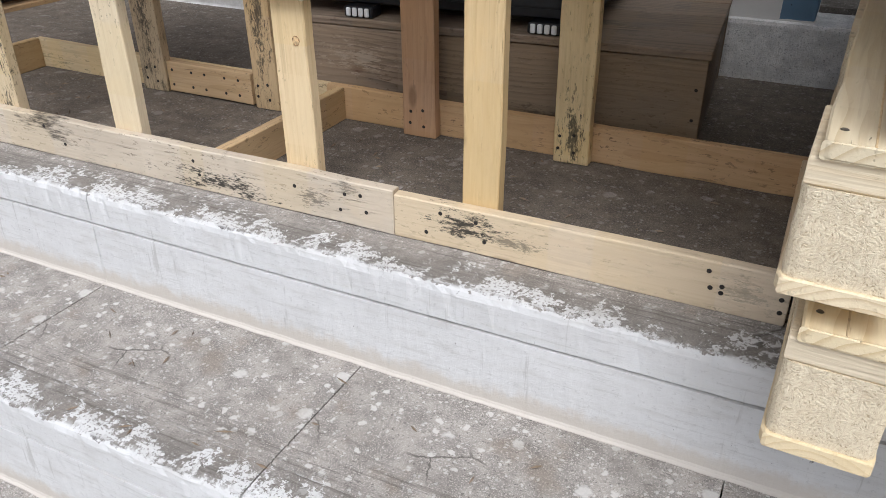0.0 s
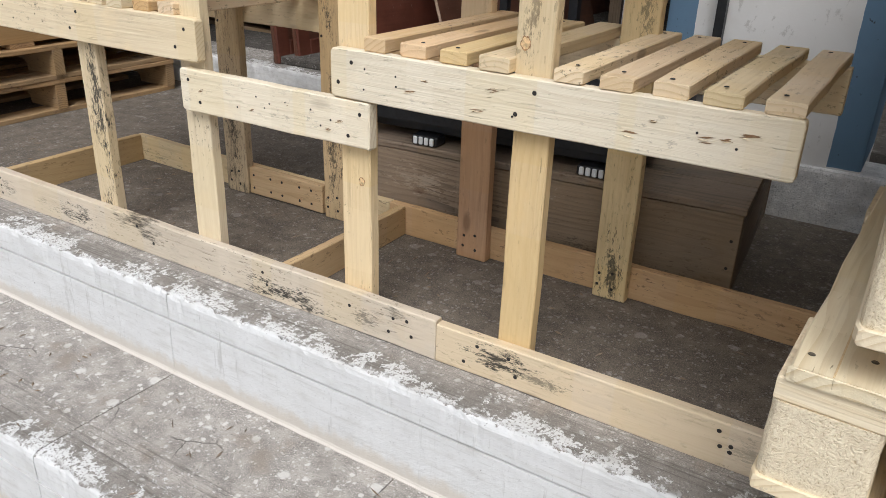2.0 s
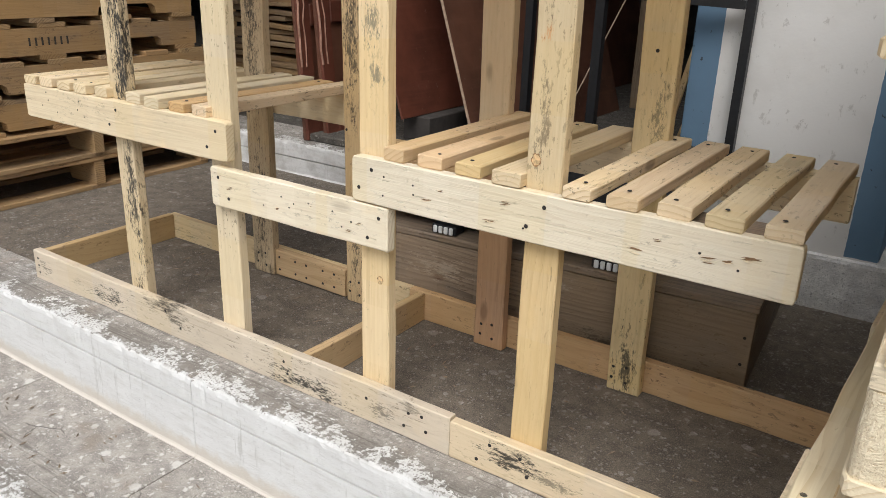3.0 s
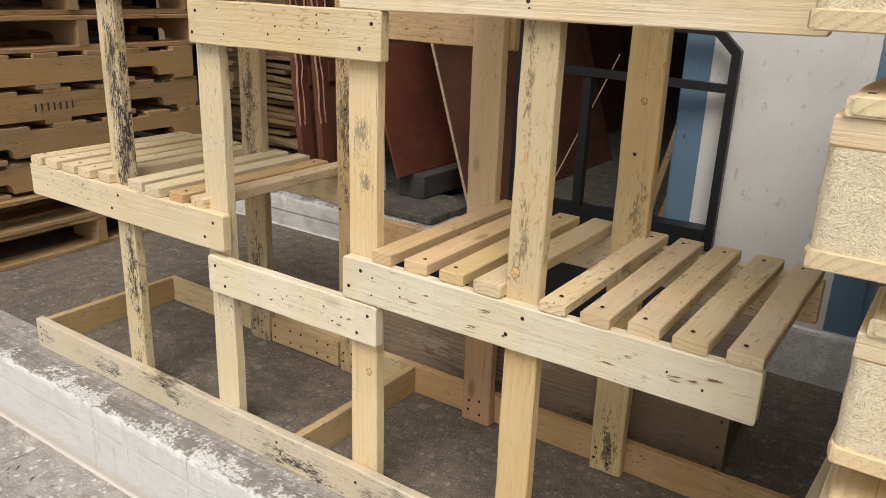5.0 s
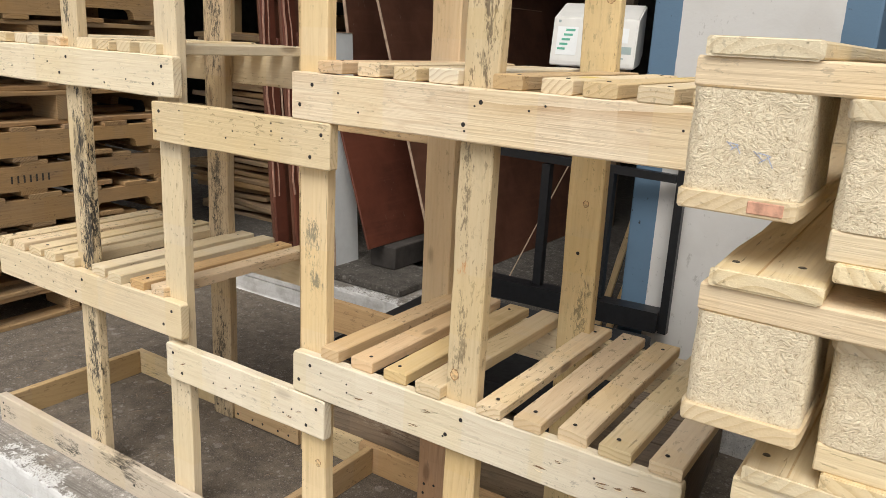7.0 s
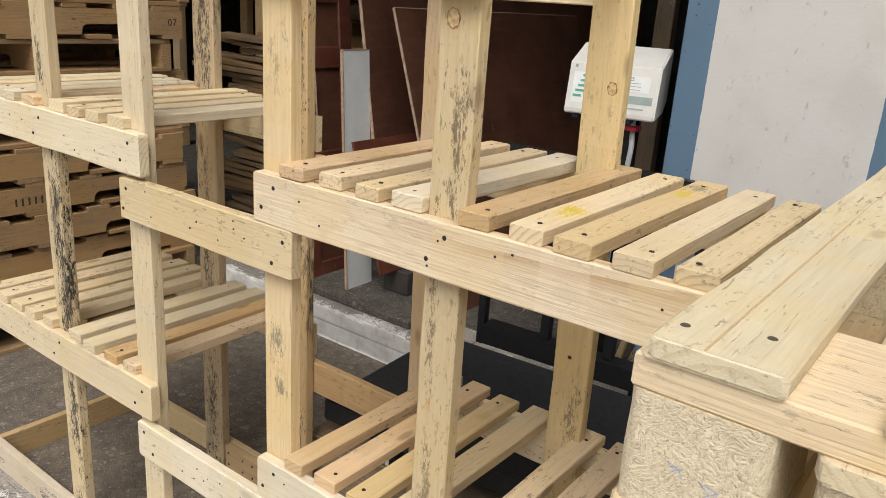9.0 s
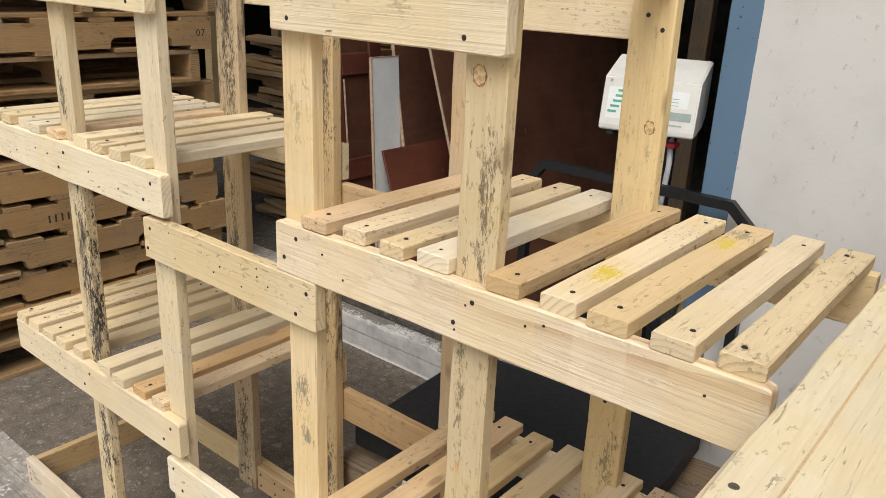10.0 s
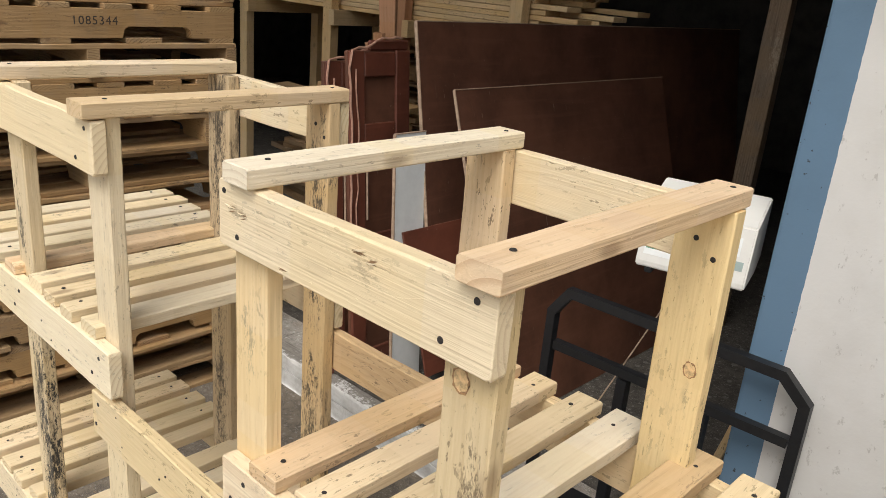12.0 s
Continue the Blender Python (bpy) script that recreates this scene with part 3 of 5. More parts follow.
def board_mesh(length, width, thick, seed, material, wane=0.0012, cut=0.002, round_ends=0.0):
    """A sawn board along x with broken edges and a slightly uneven outline."""
    key = (round(length, 3), round(width, 4), round(thick, 4), seed, material.name, round_ends)
    if key in BOARDS:
        return BOARDS[key]
    rng = random.Random(hash((seed, int(length * 1000), int(width * 1000))) & 0xFFFF)
    n = max(3, int(length / 0.09))
    xs = [-0.5 * length + length * i / n for i in range(n + 1)]
    if round_ends:
        xs = sorted(xs[1:-1] + [-0.5 * length, -0.5 * length + round_ends * 0.35, -0.5 * length + round_ends, 0.5 * length, 0.5 * length - round_ends * 0.35, 0.5 * length - round_ends])
    xs = [xs[0], xs[0] + cut * 0.7] + xs[1:-1] + [xs[-1] - cut * 0.7, xs[-1]]
    verts, faces = [], []
    for i, x in enumerate(xs):
        end = i in (0, len(xs) - 1)
        w, t = width / 2 - (cut * 0.5 if end else 0), thick / 2 - (cut * 0.5 if end else 0)
        if round_ends:
            d = min(x - xs[0], xs[-1] - x)
            if d < round_ends:
                w -= (round_ends - math.sqrt(max(0.0, round_ends ** 2 - (round_ends - d) ** 2))) * 0.55
        j = [rng.uniform(-wane, wane) for _ in range(4)]
        bow = 0.0
        for y, z in ((-w, -t + cut), (-w + cut, -t), (w - cut, -t), (w, -t + cut), (w, t - cut), (w - cut, t), (-w + cut, t), (-w, t - cut)):
            verts.append((x, y + (j[0] if y < 0 else j[1]), z + 0.4 * (j[2] if z < 0 else j[3]) + bow))
    for i in range(len(xs) - 1):
        a, b = 8 * i, 8 * i + 8
        faces += [(a + k, a + (k + 1) % 8, b + (k + 1) % 8, b + k) for k in range(8)]
    faces += [tuple(range(7, -1, -1)), tuple(range(len(verts) - 8, len(verts)))]
    mesh = bpy.data.meshes.new("board")
    mesh.from_pydata(verts, [], faces)
    bm = bmesh.new()
    bm.from_mesh(mesh)
    bmesh.ops.recalc_face_normals(bm, faces=bm.faces)
    bm.to_mesh(mesh)
    bm.free()
    mesh.materials.append(material)
    BOARDS[key] = mesh
    return mesh


def board(name, parent, lo, hi, way, material, seed=0, label="", turn=0.0, round_ends=0.0, wane=0.0012):
    """A board that fills the box from lo to hi; way says how it runs."""
    size = [b - a for a, b in zip(lo, hi)]
    l, w, t = {"rail": (0, 2, 1), "post": (2, 0, 1), "slat": (1, 0, 2), "end": (1, 2, 0), "flat": (0, 1, 2)}[way]
    ob = link(name, board_mesh(size[l], size[w], size[t], seed, material, wane=wane, round_ends=round_ends), None, parent, label)
    ob.matrix_basis = Matrix.Translation([(a + b) / 2 for a, b in zip(lo, hi)]) @ AXIS[way] @ pose(0, 0, 0, 0, 0, turn)
    return ob


def disc_mesh(name, radius, depth, material, sides=10):
    bm = bmesh.new()
    bmesh.ops.create_cone(bm, cap_ends=True, segments=sides, radius1=radius, radius2=radius * 0.8, depth=depth)
    mesh = bpy.data.meshes.new(name)
    bm.to_mesh(mesh)
    bm.free()
    mesh.materials.append(material)
    return mesh


screw_mesh = disc_mesh("screw", 0.0036, 0.0010, screw_mat)
pallet_nail = disc_mesh("nail", 0.0036, 0.0007, nail_steel, 10)
nail_mesh = disc_mesh("nail", 0.0019, 0.0012, screw_mat, 8)


def fasten(owner, spots, facing, mesh=screw_mesh):
    """Screw heads at world places on a board."""
    turn = {"front": pose(0, 0, 0, 90, 0, 0), "up": Matrix.Identity(4)}[facing]
    inv = owner.matrix_basis.inverted()
    for p in spots:
        ob = link(mesh.name.split(".")[0], mesh, None, owner)
        ob.matrix_basis = inv @ Matrix.Translation(p) @ turn


# ---- ground, steps, building ----
X0, X1 = -7.0, 7.0
NOSE, TREAD, RISE = -0.10, 0.325, 0.195


def slab_mesh(length, deep, rise, grooves, seed, material=None):
    """One length of step: worn nose, a joint under the nosing, ruled lines on the tread."""
    prof = [(deep, -0.001), *[q for g in sorted(grooves, reverse=True) for q in ((g + 0.003, 0.0), (g + 0.0005, -0.003), (g - 0.0005, -0.003), (g - 0.003, 0.0))],
            (0.05, 0.0), (0.022, 0.0), (0.008, -0.002), (0.002, -0.007), (0.0, -0.016), (0.0, -0.0625), (0.010, -0.0635), (0.010, -0.0672), (0.0, -0.0682),
            (-0.001, -0.12), (-0.001, -rise + 0.007), (-0.003, -rise + 0.003), (-0.007, -rise + 0.0004), (-0.007, -rise - 0.02), (deep, -rise - 0.02)]
    n = max(2, int(length / 0.012))
    verts, faces, k = [], [], len(prof)
    for i in range(n + 1):
        x = length * i / n
        for j, (y, z) in enumerate(prof):
            amp = max(0.0, 1.0 - (abs(y) + abs(z)) / 0.034)
            d = noise.noise((x * 26 + seed * 7.1, y * 30, z * 30 + seed)) + 0.6 * noise.noise((x * 70, y * 60 + seed, z * 60))
            verts.append((x, y + amp * 0.007 * max(0, d + 0.2) + 0.0012 * d, z - amp * 0.006 * max(0, d + 0.1) + (0.0008 * d if z > -0.01 else 0)))
    for i in range(n):
        a, b = k * i, k * i + k
        faces += [(a + j, a + (j + 1) % k, b + (j + 1) % k, b + j) for j in range(k)]
    faces += [tuple(range(k)), tuple(range(len(verts) - 1, len(verts) - k - 1, -1))]
    mesh = bpy.data.meshes.new("step_slab")
    mesh.from_pydata(verts, [], faces)
    bm = bmesh.new()
    bm.from_mesh(mesh)
    bmesh.ops.recalc_face_normals(bm, faces=bm.faces)
    bm.to_mesh(mesh)
    bm.free()
    mesh.materials.append(material or step_mat)
    return mesh


SLAB = 0.578
for level, (grooves, deep) in enumerate((((), 0.16), ((0.075, 0.115), TREAD + 0.02), ((0.075, 0.115), TREAD + 0.02), ((0.075,), TREAD + 0.02))):
    steps = thing("step_%d" % (level + 1), "worn concrete step with limewashed riser and chipped nose", "step", kind="structure")
    long = 3 if level == 0 else 1
    meshes = [slab_mesh(SLAB * long - (0.0012 if level == 0 else 0.0022), deep, RISE, grooves, s + 10 * level) for s in range(4)]
    for i in range(-15 // long, 12 // long):
        ob = link("slab", meshes[i % 4], None, steps)
        ob.location = (0.754 + SLAB * long * i, NOSE - TREAD * level, -RISE * level)

ground = part("ground", add_box(bmesh.new(), (-60, -70, -1.1), (60, 40, -4 * RISE)), yard_mat)
tagged(ground, "grey concrete yard in front of the steps", "ground", kind="structure")
floor = part("floor", add_box(bmesh.new(), (X0, NOSE + 0.158, -0.3), (X1, 1.25, 0.0005)), floor_mat)
tagged(floor, "dark dusty concrete terrace floor", "floor", kind="structure")
KERB = 0.132
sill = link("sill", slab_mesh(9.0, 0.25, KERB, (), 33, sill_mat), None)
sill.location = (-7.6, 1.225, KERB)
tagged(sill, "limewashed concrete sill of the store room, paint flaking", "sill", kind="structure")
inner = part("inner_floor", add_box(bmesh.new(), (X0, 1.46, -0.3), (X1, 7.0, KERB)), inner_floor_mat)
tagged(inner, "dusty concrete floor of the store room, darkened for shade", "floor", kind="structure")

pillar_mat = wall_paint("pillar_paint", 1.402, 1.792, 0.155)
pillar = part("wall_pillar", add_box(bmesh.new(), (1.325, 1.15, -0.1), (1.872, 1.5, 3.2), 0.008, 2), pillar_mat)
tagged(pillar, "off-white limewashed pillar with blue painted edges", "wall", kind="structure")
bm = add_box(bmesh.new(), (1.43, 1.135, -0.05), (2.05, 1.3, 0.15), 0.012, 2)
bmesh.ops.subdivide_edges(bm, edges=[e for e in bm.edges if e.calc_length() > 0.05], cuts=14, use_grid_fill=True)
for v in bm.verts:
    v.co += Vector((0, -1, 0.3)) * 0.003 * noise.fractal(v.co * 16, 0.9, 2.0, 3)
rough_plaster = concrete("rough_plinth_plaster", (0.76, 0.75, 0.725), 0.5, 0.3, 0.45).mat
plinth = part("wall_plinth", bm, rough_plaster)
tagged(plinth, "rough white plaster plinth under the pillar", "wall", kind="structure")
for nm, lo, hi, mt, lb in (
    ("wall_west", (X0, 1.15, 0), (-3.2, 1.4, 3.2), plaster, "limewashed front wall of the store"),
    ("wall_east", (3.1, 1.15, 0), (X1, 1.4, 3.2), plaster, "limewashed front wall of the store"),
    ("lintel", (X0, 1.15, 3.2), (X1, 1.5, 4.2), plaster, "limewashed wall over the store openings"),
    ("wall_back", (X0, 7.0, 0), (X1, 7.2, 3.2), dark_wall, "back wall of the store, near-black for its shade"),
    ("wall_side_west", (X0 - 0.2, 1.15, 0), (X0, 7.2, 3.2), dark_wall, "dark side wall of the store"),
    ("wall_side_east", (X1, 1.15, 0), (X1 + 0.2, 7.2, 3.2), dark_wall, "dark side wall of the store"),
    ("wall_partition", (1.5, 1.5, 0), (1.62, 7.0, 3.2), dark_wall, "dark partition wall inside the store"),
):
    tagged(block(nm, lo, hi, mt, bevel=0.0), lb, "wall", kind="structure")
# unseen slab, added only to keep sky light off the wall and back floor
tagged(block("awning", (X0, 0.6, 2.75), (X1, 1.15, 2.87), plaster, bevel=0.0), "unseen slab added to shade the store front", "awning", kind="structure")
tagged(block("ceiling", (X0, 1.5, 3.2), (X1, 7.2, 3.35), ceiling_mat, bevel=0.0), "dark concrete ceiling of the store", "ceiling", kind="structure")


# ---- the display shelf ----
T, W = 0.021, 0.080
shelf = thing("display_shelf", "double slatted display shelf of fresh pallet wood on base frame", "shelf")
B0, B1 = 0.433, 0.454  # back rails
# base frame
r = board("base_rail", shelf, (0.0, 0.0, 0.0), (1.341, T, 0.080), "rail", rail_left, 1)
fasten(r, [(0.02, -0.0005, z) for z in (0.02, 0.04, 0.06)] + [(0.55, -0.0005, 0.06), (0.6, -0.0005, 0.03), (0.93, -0.0005, 0.055), (0.94, -0.0005, 0.03), (1.15, -0.0005, 0.05), (1.25, -0.0005, 0.055), (1.28, -0.0005, 0.058), (1.24, -0.0005, 0.025), (1.29, -0.0005, 0.03)], "front")
r = board("base_rail", shelf, (1.342, 0.0, 0.0), (1.936, T, 0.075), "rail", rail_right, 2)
fasten(r, [(1.425, -0.0005, 0.058), (1.485, -0.0005, 0.055), (1.40, -0.0005, 0.02), (1.50, -0.0005, 0.025), (1.83, -0.0005, 0.06), (1.85, -0.0005, 0.04), (1.835, -0.0005, 0.035), (1.85, -0.0005, 0.03), (1.925, -0.0005, 0.06), (1.926, -0.0005, 0.04), (1.927, -0.0005, 0.02)], "front")
board("base_rail", shelf, (0.0, B0, 0.0), (0.93, B1, 0.074), "rail", pine_spotted, 3)
board("base_rail", shelf, (0.931, B0, 0.0), (1.934, B1, 0.074), "rail", pine_orange, 4)
board("base_end", shelf, (0.001, T + 0.001, 0.0), (0.001 + T, B0 - 0.001, 0.076), "end", pine_tan, 5)
board("base_end", shelf, (1.913, T + 0.001, 0.0), (1.934, B0 - 0.001, 0.074), "end", pine, 6)
board("cross_board", shelf, (0.957, T + 0.001, 0.0), (0.978, B0 - 0.001, 0.074), "end", pine_tan, 7)
r = board("splice_board", shelf, (0.485, 0.410, 0.004), (0.737, 0.4315, 0.078), "rail", pine_orange, 8)
fasten(r, [(x, 0.4095, z) for x in (0.5, 0.56, 0.6, 0.66, 0.7) for z in (0.022, 0.058)], "front")

POSTS = {"A": 0.398, "B": 0.721, "C": 1.116, "D": 1.446}
BACKS = {"A": (0.403, 0.078), "B": (0.741, 0.066), "C": (1.137, 0.075), "D": (1.463, 0.071)}
TOP = 1.385
for i, (k, x) in enumerate(POSTS.items()):
    w = {"A": 0.062, "B": 0.067, "C": 0.063, "D": 0.060}[k]
    y0, y1 = T + 0.001, 2 * T + 0.004
    if k == "D":  # spliced behind the lower shelf rail
        board("post", shelf, (x + 0.006, y0, 0.002), (x + w + 0.006, y1, 0.462), "post", pine_yellow, 13, "yellowish lower length of post", turn=-0.2)
        board("post", shelf, (x, y0, 0.4625), (x + w, y1, TOP), "post", post_d_wood, 14, turn=-0.1)
    else:
        board("post", shelf, (x, y0, 0.002), (x + w, y1, TOP), "post", (post_a_wood, pine, post_c_wood)[i], 10 + i, ("post blackened with mould", "", "")[i], turn=(0.0, -0.35, -0.55)[i])
    x, bw = BACKS[k]
    y0, y1 = 0.405, 0.405 + T + 0.004
    if k == "C":
        back = board("post", shelf, (x, y0, 0.002), (x + bw, y1, 0.47), "post", pine_rust, 24, "reddish lower length of post", turn=-0.3)
        board("post", shelf, (x - 0.017, y0, 0.4705), (x + bw - 0.020, y1, TOP), "post", pine_pink, 25, turn=-0.5)
    else:
        back = board("post", shelf, (x, y0, 0.002), (x + bw, y1, TOP), "post", (pine_mouldy, pine_mouldy, pine, post_f_wood)[i], 20 + i,
                     ("post blackened with mould", "post blackened with mould", "", "")[i], turn=(-0.1, -0.7, 0.0, -0.7)[i])
    heads = [(x + 0.018, y0 - 0.0005, 0.03), (x + 0.05, y0 - 0.0005, 0.025), (x + 0.02, y0 - 0.0005, 0.055), (x + 0.048, y0 - 0.0005, 0.06)]
    heads += [] if k == "C" else [(x + 0.02, y0 - 0.0005, 1.345), (x + 0.045, y0 - 0.0005, 1.325), (x + 0.03, y0 - 0.0005, 0.7), (x + 0.012, y0 - 0.0005, 0.45)]
    fasten(back, heads, "front")


FRONTS = {}  # front rails by unit and level


def unit(sign, levels):
    """One half of the shelf; sign -1 mirrors it about the middle."""

    def mx(a, b):
        return (a, b) if sign > 0 else (0.797 - (b - 1.119) * 0.977, 0.797 - (a - 1.119) * 0.977)

    inner_post, outer_post = (POSTS["C"], POSTS["D"]) if sign > 0 else (POSTS["B"], POSTS["A"])
    for n, z in enumerate(levels):
        a, b = mx(1.119 - 0.004 * n, 1.852)
        seed = 40 + 10 * n + (5 if sign < 0 else 0)
        r = board("shelf_rail", shelf, (a, 0.0, z - W), (b, T, z), "rail", pine_figured if (sign, n) == (1, 1) else pine_pale, seed, turn=0.1, wane=0.001, round_ends=0.008)
        FRONTS[(sign, n)] = r
        heads = []
        for p in (inner_post, outer_post):
            heads += [(p + 0.018, -0.0006, z - 0.055), (p + 0.046, -0.0006, z - 0.02)]
        fasten(r, heads, "front")
        rng = random.Random(seed)
        fasten(r, [(rng.uniform(a + 0.05, b - 0.05), -0.0004, z - rng.uniform(0.012, 0.066)) for _ in range(7)], "front", nail_mesh)
        board("shelf_rail", shelf, (a, B0, z - W), (b, B1, z), "rail", pine, seed + 1)
        xs = [1.184, 1.251, 1.325, 1.399, 1.518, 1.586, 1.655, 1.727, 1.800] if n == 0 else [1.172, 1.252, 1.328, 1.392, 1.505, 1.583, 1.650, 1.725, 1.793]
        ws = [0.043, 0.048, 0.048, 0.050, 0.043, 0.047, 0.049, 0.049, 0.047] if n == 0 else [0.054, 0.044, 0.044, 0.053, 0.050, 0.048, 0.049, 0.047, 0.047]
        for i, (x, w) in enumerate(zip(xs, ws)):
            s0, s1 = mx(x, x + w)
            m = pine
            if (sign, n, i) in ((1, 0, 1), (1, 0, 2), (-1, 0, 1), (1, 1, 4)):
                m = pine_orange if sign < 0 else (pine_tan if n else pine_yellow)
            if (sign, n, i) in ((1, 0, 0), (1, 0, 5), (1, 0, 8), (1, 1, 0), (1, 1, 3), (1, 1, 7), (-1, 0, 4), (-1, 1, 1), (-1, 1, 6)):
                m = pine_white
            if (sign, n, i) in ((1, 0, 7), (1, 1, 8)):
                m = pine_spotted
            if (sign, n, i) in ((1, 0, 0), (1, 0, 1), (1, 0, 5), (-1, 0, 0), (-1, 1, 4), (1, 1, 0)):
                m = pine_salmon if (n, i) in ((0, 1), (1, 4)) else pine_pink
            if sign > 0 and n and i in (5, 6):
                m = slat_paint_a if i == 5 else slat_paint_b
            y0 = 0.004 + rng.uniform(-0.005, 0.005)
            sl = board("slat", shelf, (s0, y0, z + 0.0006), (s1, B1 + 0.012 - rng.uniform(0.0, 0.010), z + 0.0006 + T + rng.uniform(-0.002, 0.002)), "slat", m, seed + 60 + i, turn=rng.uniform(-0.5, 0.5))
            zt = z + T + 0.0012
            fasten(sl, [((s0 + s1) / 2 + rng.uniform(-0.008, 0.008), 0.03, zt), ((s0 + s1) / 2 + rng.uniform(-0.008, 0.008), 0.42, zt)], "up")
    # crown
    a, b = (1.114, 1.515) if sign > 0 else (0.384, 0.793)
    r = board("top_rail", shelf, (a, 0.0, TOP - W), (b, T, TOP - 0.002), "rail", top_rail_wood if sign > 0 else pine_pale, 90 + sign, round_ends=0.006)
    FRONTS[("top", sign)] = r
    fasten(r, [(a + 0.012, -0.0006, TOP - 0.015), (a + 0.037, -0.0006, TOP - 0.062), (b - 0.022, -0.0006, TOP - 0.015), (b - 0.057, -0.0006, TOP - 0.063)], "front")
    board("top_rail", shelf, (a, B0, TOP - W), (b, B1, TOP - 0.002), "rail", pine, 94 + sign)
    for i, (s0, s1) in enumerate(((1.139, 1.187), (1.476, 1.523)) if sign > 0 else ((0.748, 0.797), (0.390, 0.442))):
        sl = board("top_slat", shelf, (s0, -0.012, TOP + 0.0006), (s1, B1 - 0.006, TOP + T + 0.003), "slat", pine_salmon if (i and sign > 0) else (pine_white if sign > 0 or i else pine_pink), 100 + i + 3 * sign, turn=0.4 * sign)
        fasten(sl, [((s0 + s1) / 2, 0.03, TOP + T + 0.0036), ((s0 + s1) / 2 + 0.006, 0.425, TOP + T + 0.0036)], "up")


unit(1, (0.521, 1.029))
unit(-1, (0.530, 1.034))
for i, z in enumerate((0.437, 0.947)):
    a, b = (0.744, 1.198) if i == 0 else (0.731, 1.203)
    r = board("tie_rail", shelf, (a, 0.0, z - W), (b, T, z), "rail", pine_spotted if i else pine_pale, 110 + i, turn=0.15, round_ends=0.006)
    fasten(r, [(a + 0.022, -0.0006, z - 0.02), (a + 0.04 * (1 - i) + 0.01, -0.0006, z - 0.06), (b - 0.02, -0.0006, z - 0.02), (b - 0.045, -0.0006, z - 0.06)], "front")
    if i == 0:
        FRONTS["tie"] = r
    rng = random.Random(i)
    fasten(r, [(rng.uniform(a + 0.05, b - 0.05), -0.0004, z - rng.uniform(0.012, 0.066)) for _ in range(8)], "front", nail_mesh)
    board("tie_rail", shelf, (a, B0, z - W), (b, B1, z), "rail", pine_orange, 114 + i)


splinter_dark = plain("torn_grain_shadow", (0.20, 0.12, 0.06), 0.9, 0.0, 400.0, 0.5)
splinter_pale = plain("raised_splinter", (0.78, 0.66, 0.46), 0.8, 0.0, 300.0, 0.2)


def gouge(owner, at, size, seed):
    """Torn grain on a rail's front: hollows drawn as slivers in shadow colour, beside a lifted pale splinter."""
    rng = random.Random(seed)
    inv = owner.matrix_basis.inverted()
    for shade, count in ((splinter_dark, 3), (splinter_pale, 1)):
        bm = bmesh.new()
        for k in range(count):
            l, w = size * rng.uniform(0.5, 1.0), size * rng.uniform(0.06, 0.13)
            cx, cz, lean = rng.uniform(-0.3, 0.3) * size, rng.uniform(-0.3, 0.3) * size, rng.uniform(-0.1, 0.35)
            lift = -0.0004 if shade is splinter_dark else -0.0022
            tip = bm.verts.new((cx + l, -0.0003, cz + l * lean))
            tail = bm.verts.new((cx - l, -0.0003, cz - l * lean))
            up, low = bm.verts.new((cx + 0.2 * l, lift, cz + w)), bm.verts.new((cx + 0.1 * l, lift, cz - w))
            mid = bm.verts.new((cx - 0.3 * l, lift * 1.2, cz + 0.2 * w))
            for f in ((tail, mid, up), (tail, low, mid), (mid, low, up), (up, low, tip)):
                bm.faces.new(f)
        ob = part("splinter" if shade is splinter_pale else "gouge", bm, shade, owner)
        ob.matrix_basis = inv @ Matrix.Translation(at)


for n, (x, z, size) in enumerate(((1.278, 0.468, 0.014), (1.304, 0.491, 0.009), (1.399, 0.462, 0.011), (1.426, 0.495, 0.010), (1.637, 0.468, 0.012), (1.666, 0.489, 0.009), (1.736, 0.478, 0.014), (1.761, 0.484, 0.012), (1.791, 0.490, 0.014))):
    gouge(FRONTS[(1, 0)], (x, 0.0, z), size, 60 + n)
for n, (x, z) in enumerate(((0.80, 0.40), (0.93, 0.385), (1.02, 0.405), (1.11, 0.38), (1.135, 0.40))):
    gouge(FRONTS["tie"], (x, 0.0, z), 0.009, 80 + n)
for n, (x, z, size) in enumerate(((1.139, 1.353, 0.012), (1.162, 1.349, 0.010), (1.234, 1.312, 0.008), (1.35, 1.368, 0.012), (1.37, 1.362, 0.010))):
    gouge(FRONTS[("top", 1)], (x, 0.0, z), size, 90 + n)


def mark(name, owner_at, facing, size, seed, material, label, blobs=1):
    """A flat stain of ragged blobs on a board, about half a millimetre proud."""
    rng = random.Random(seed)
    bm = bmesh.new()
    for b in range(blobs):
        cx, cy = (0, 0) if blobs == 1 else (rng.gauss(0, size[0] * 0.45), rng.gauss(0, size[1] * 0.45))
        k = 1.0 if blobs == 1 else rng.uniform(0.02, 0.11)
        n = 20 if blobs == 1 else 7
        ring = []
        for i in range(n):
            a = 2 * math.pi * i / n
            r = rng.uniform(0.84, 1.08) if blobs == 1 else rng.uniform(0.6, 1.2)
            ring.append(bm.verts.new((cx + size[0] * k * r * math.cos(a), cy + size[1] * k * r * math.sin(a), 0.0001 * b / max(1, blobs))))
        bm.faces.new(ring)
    ob = part(name, bm, material, shelf, label)
    ob.matrix_basis = Matrix.Translation(owner_at) @ {"front": pose(0, 0, 0, 90, 0, 0), "up": Matrix.Identity(4)}[facing]
    return ob


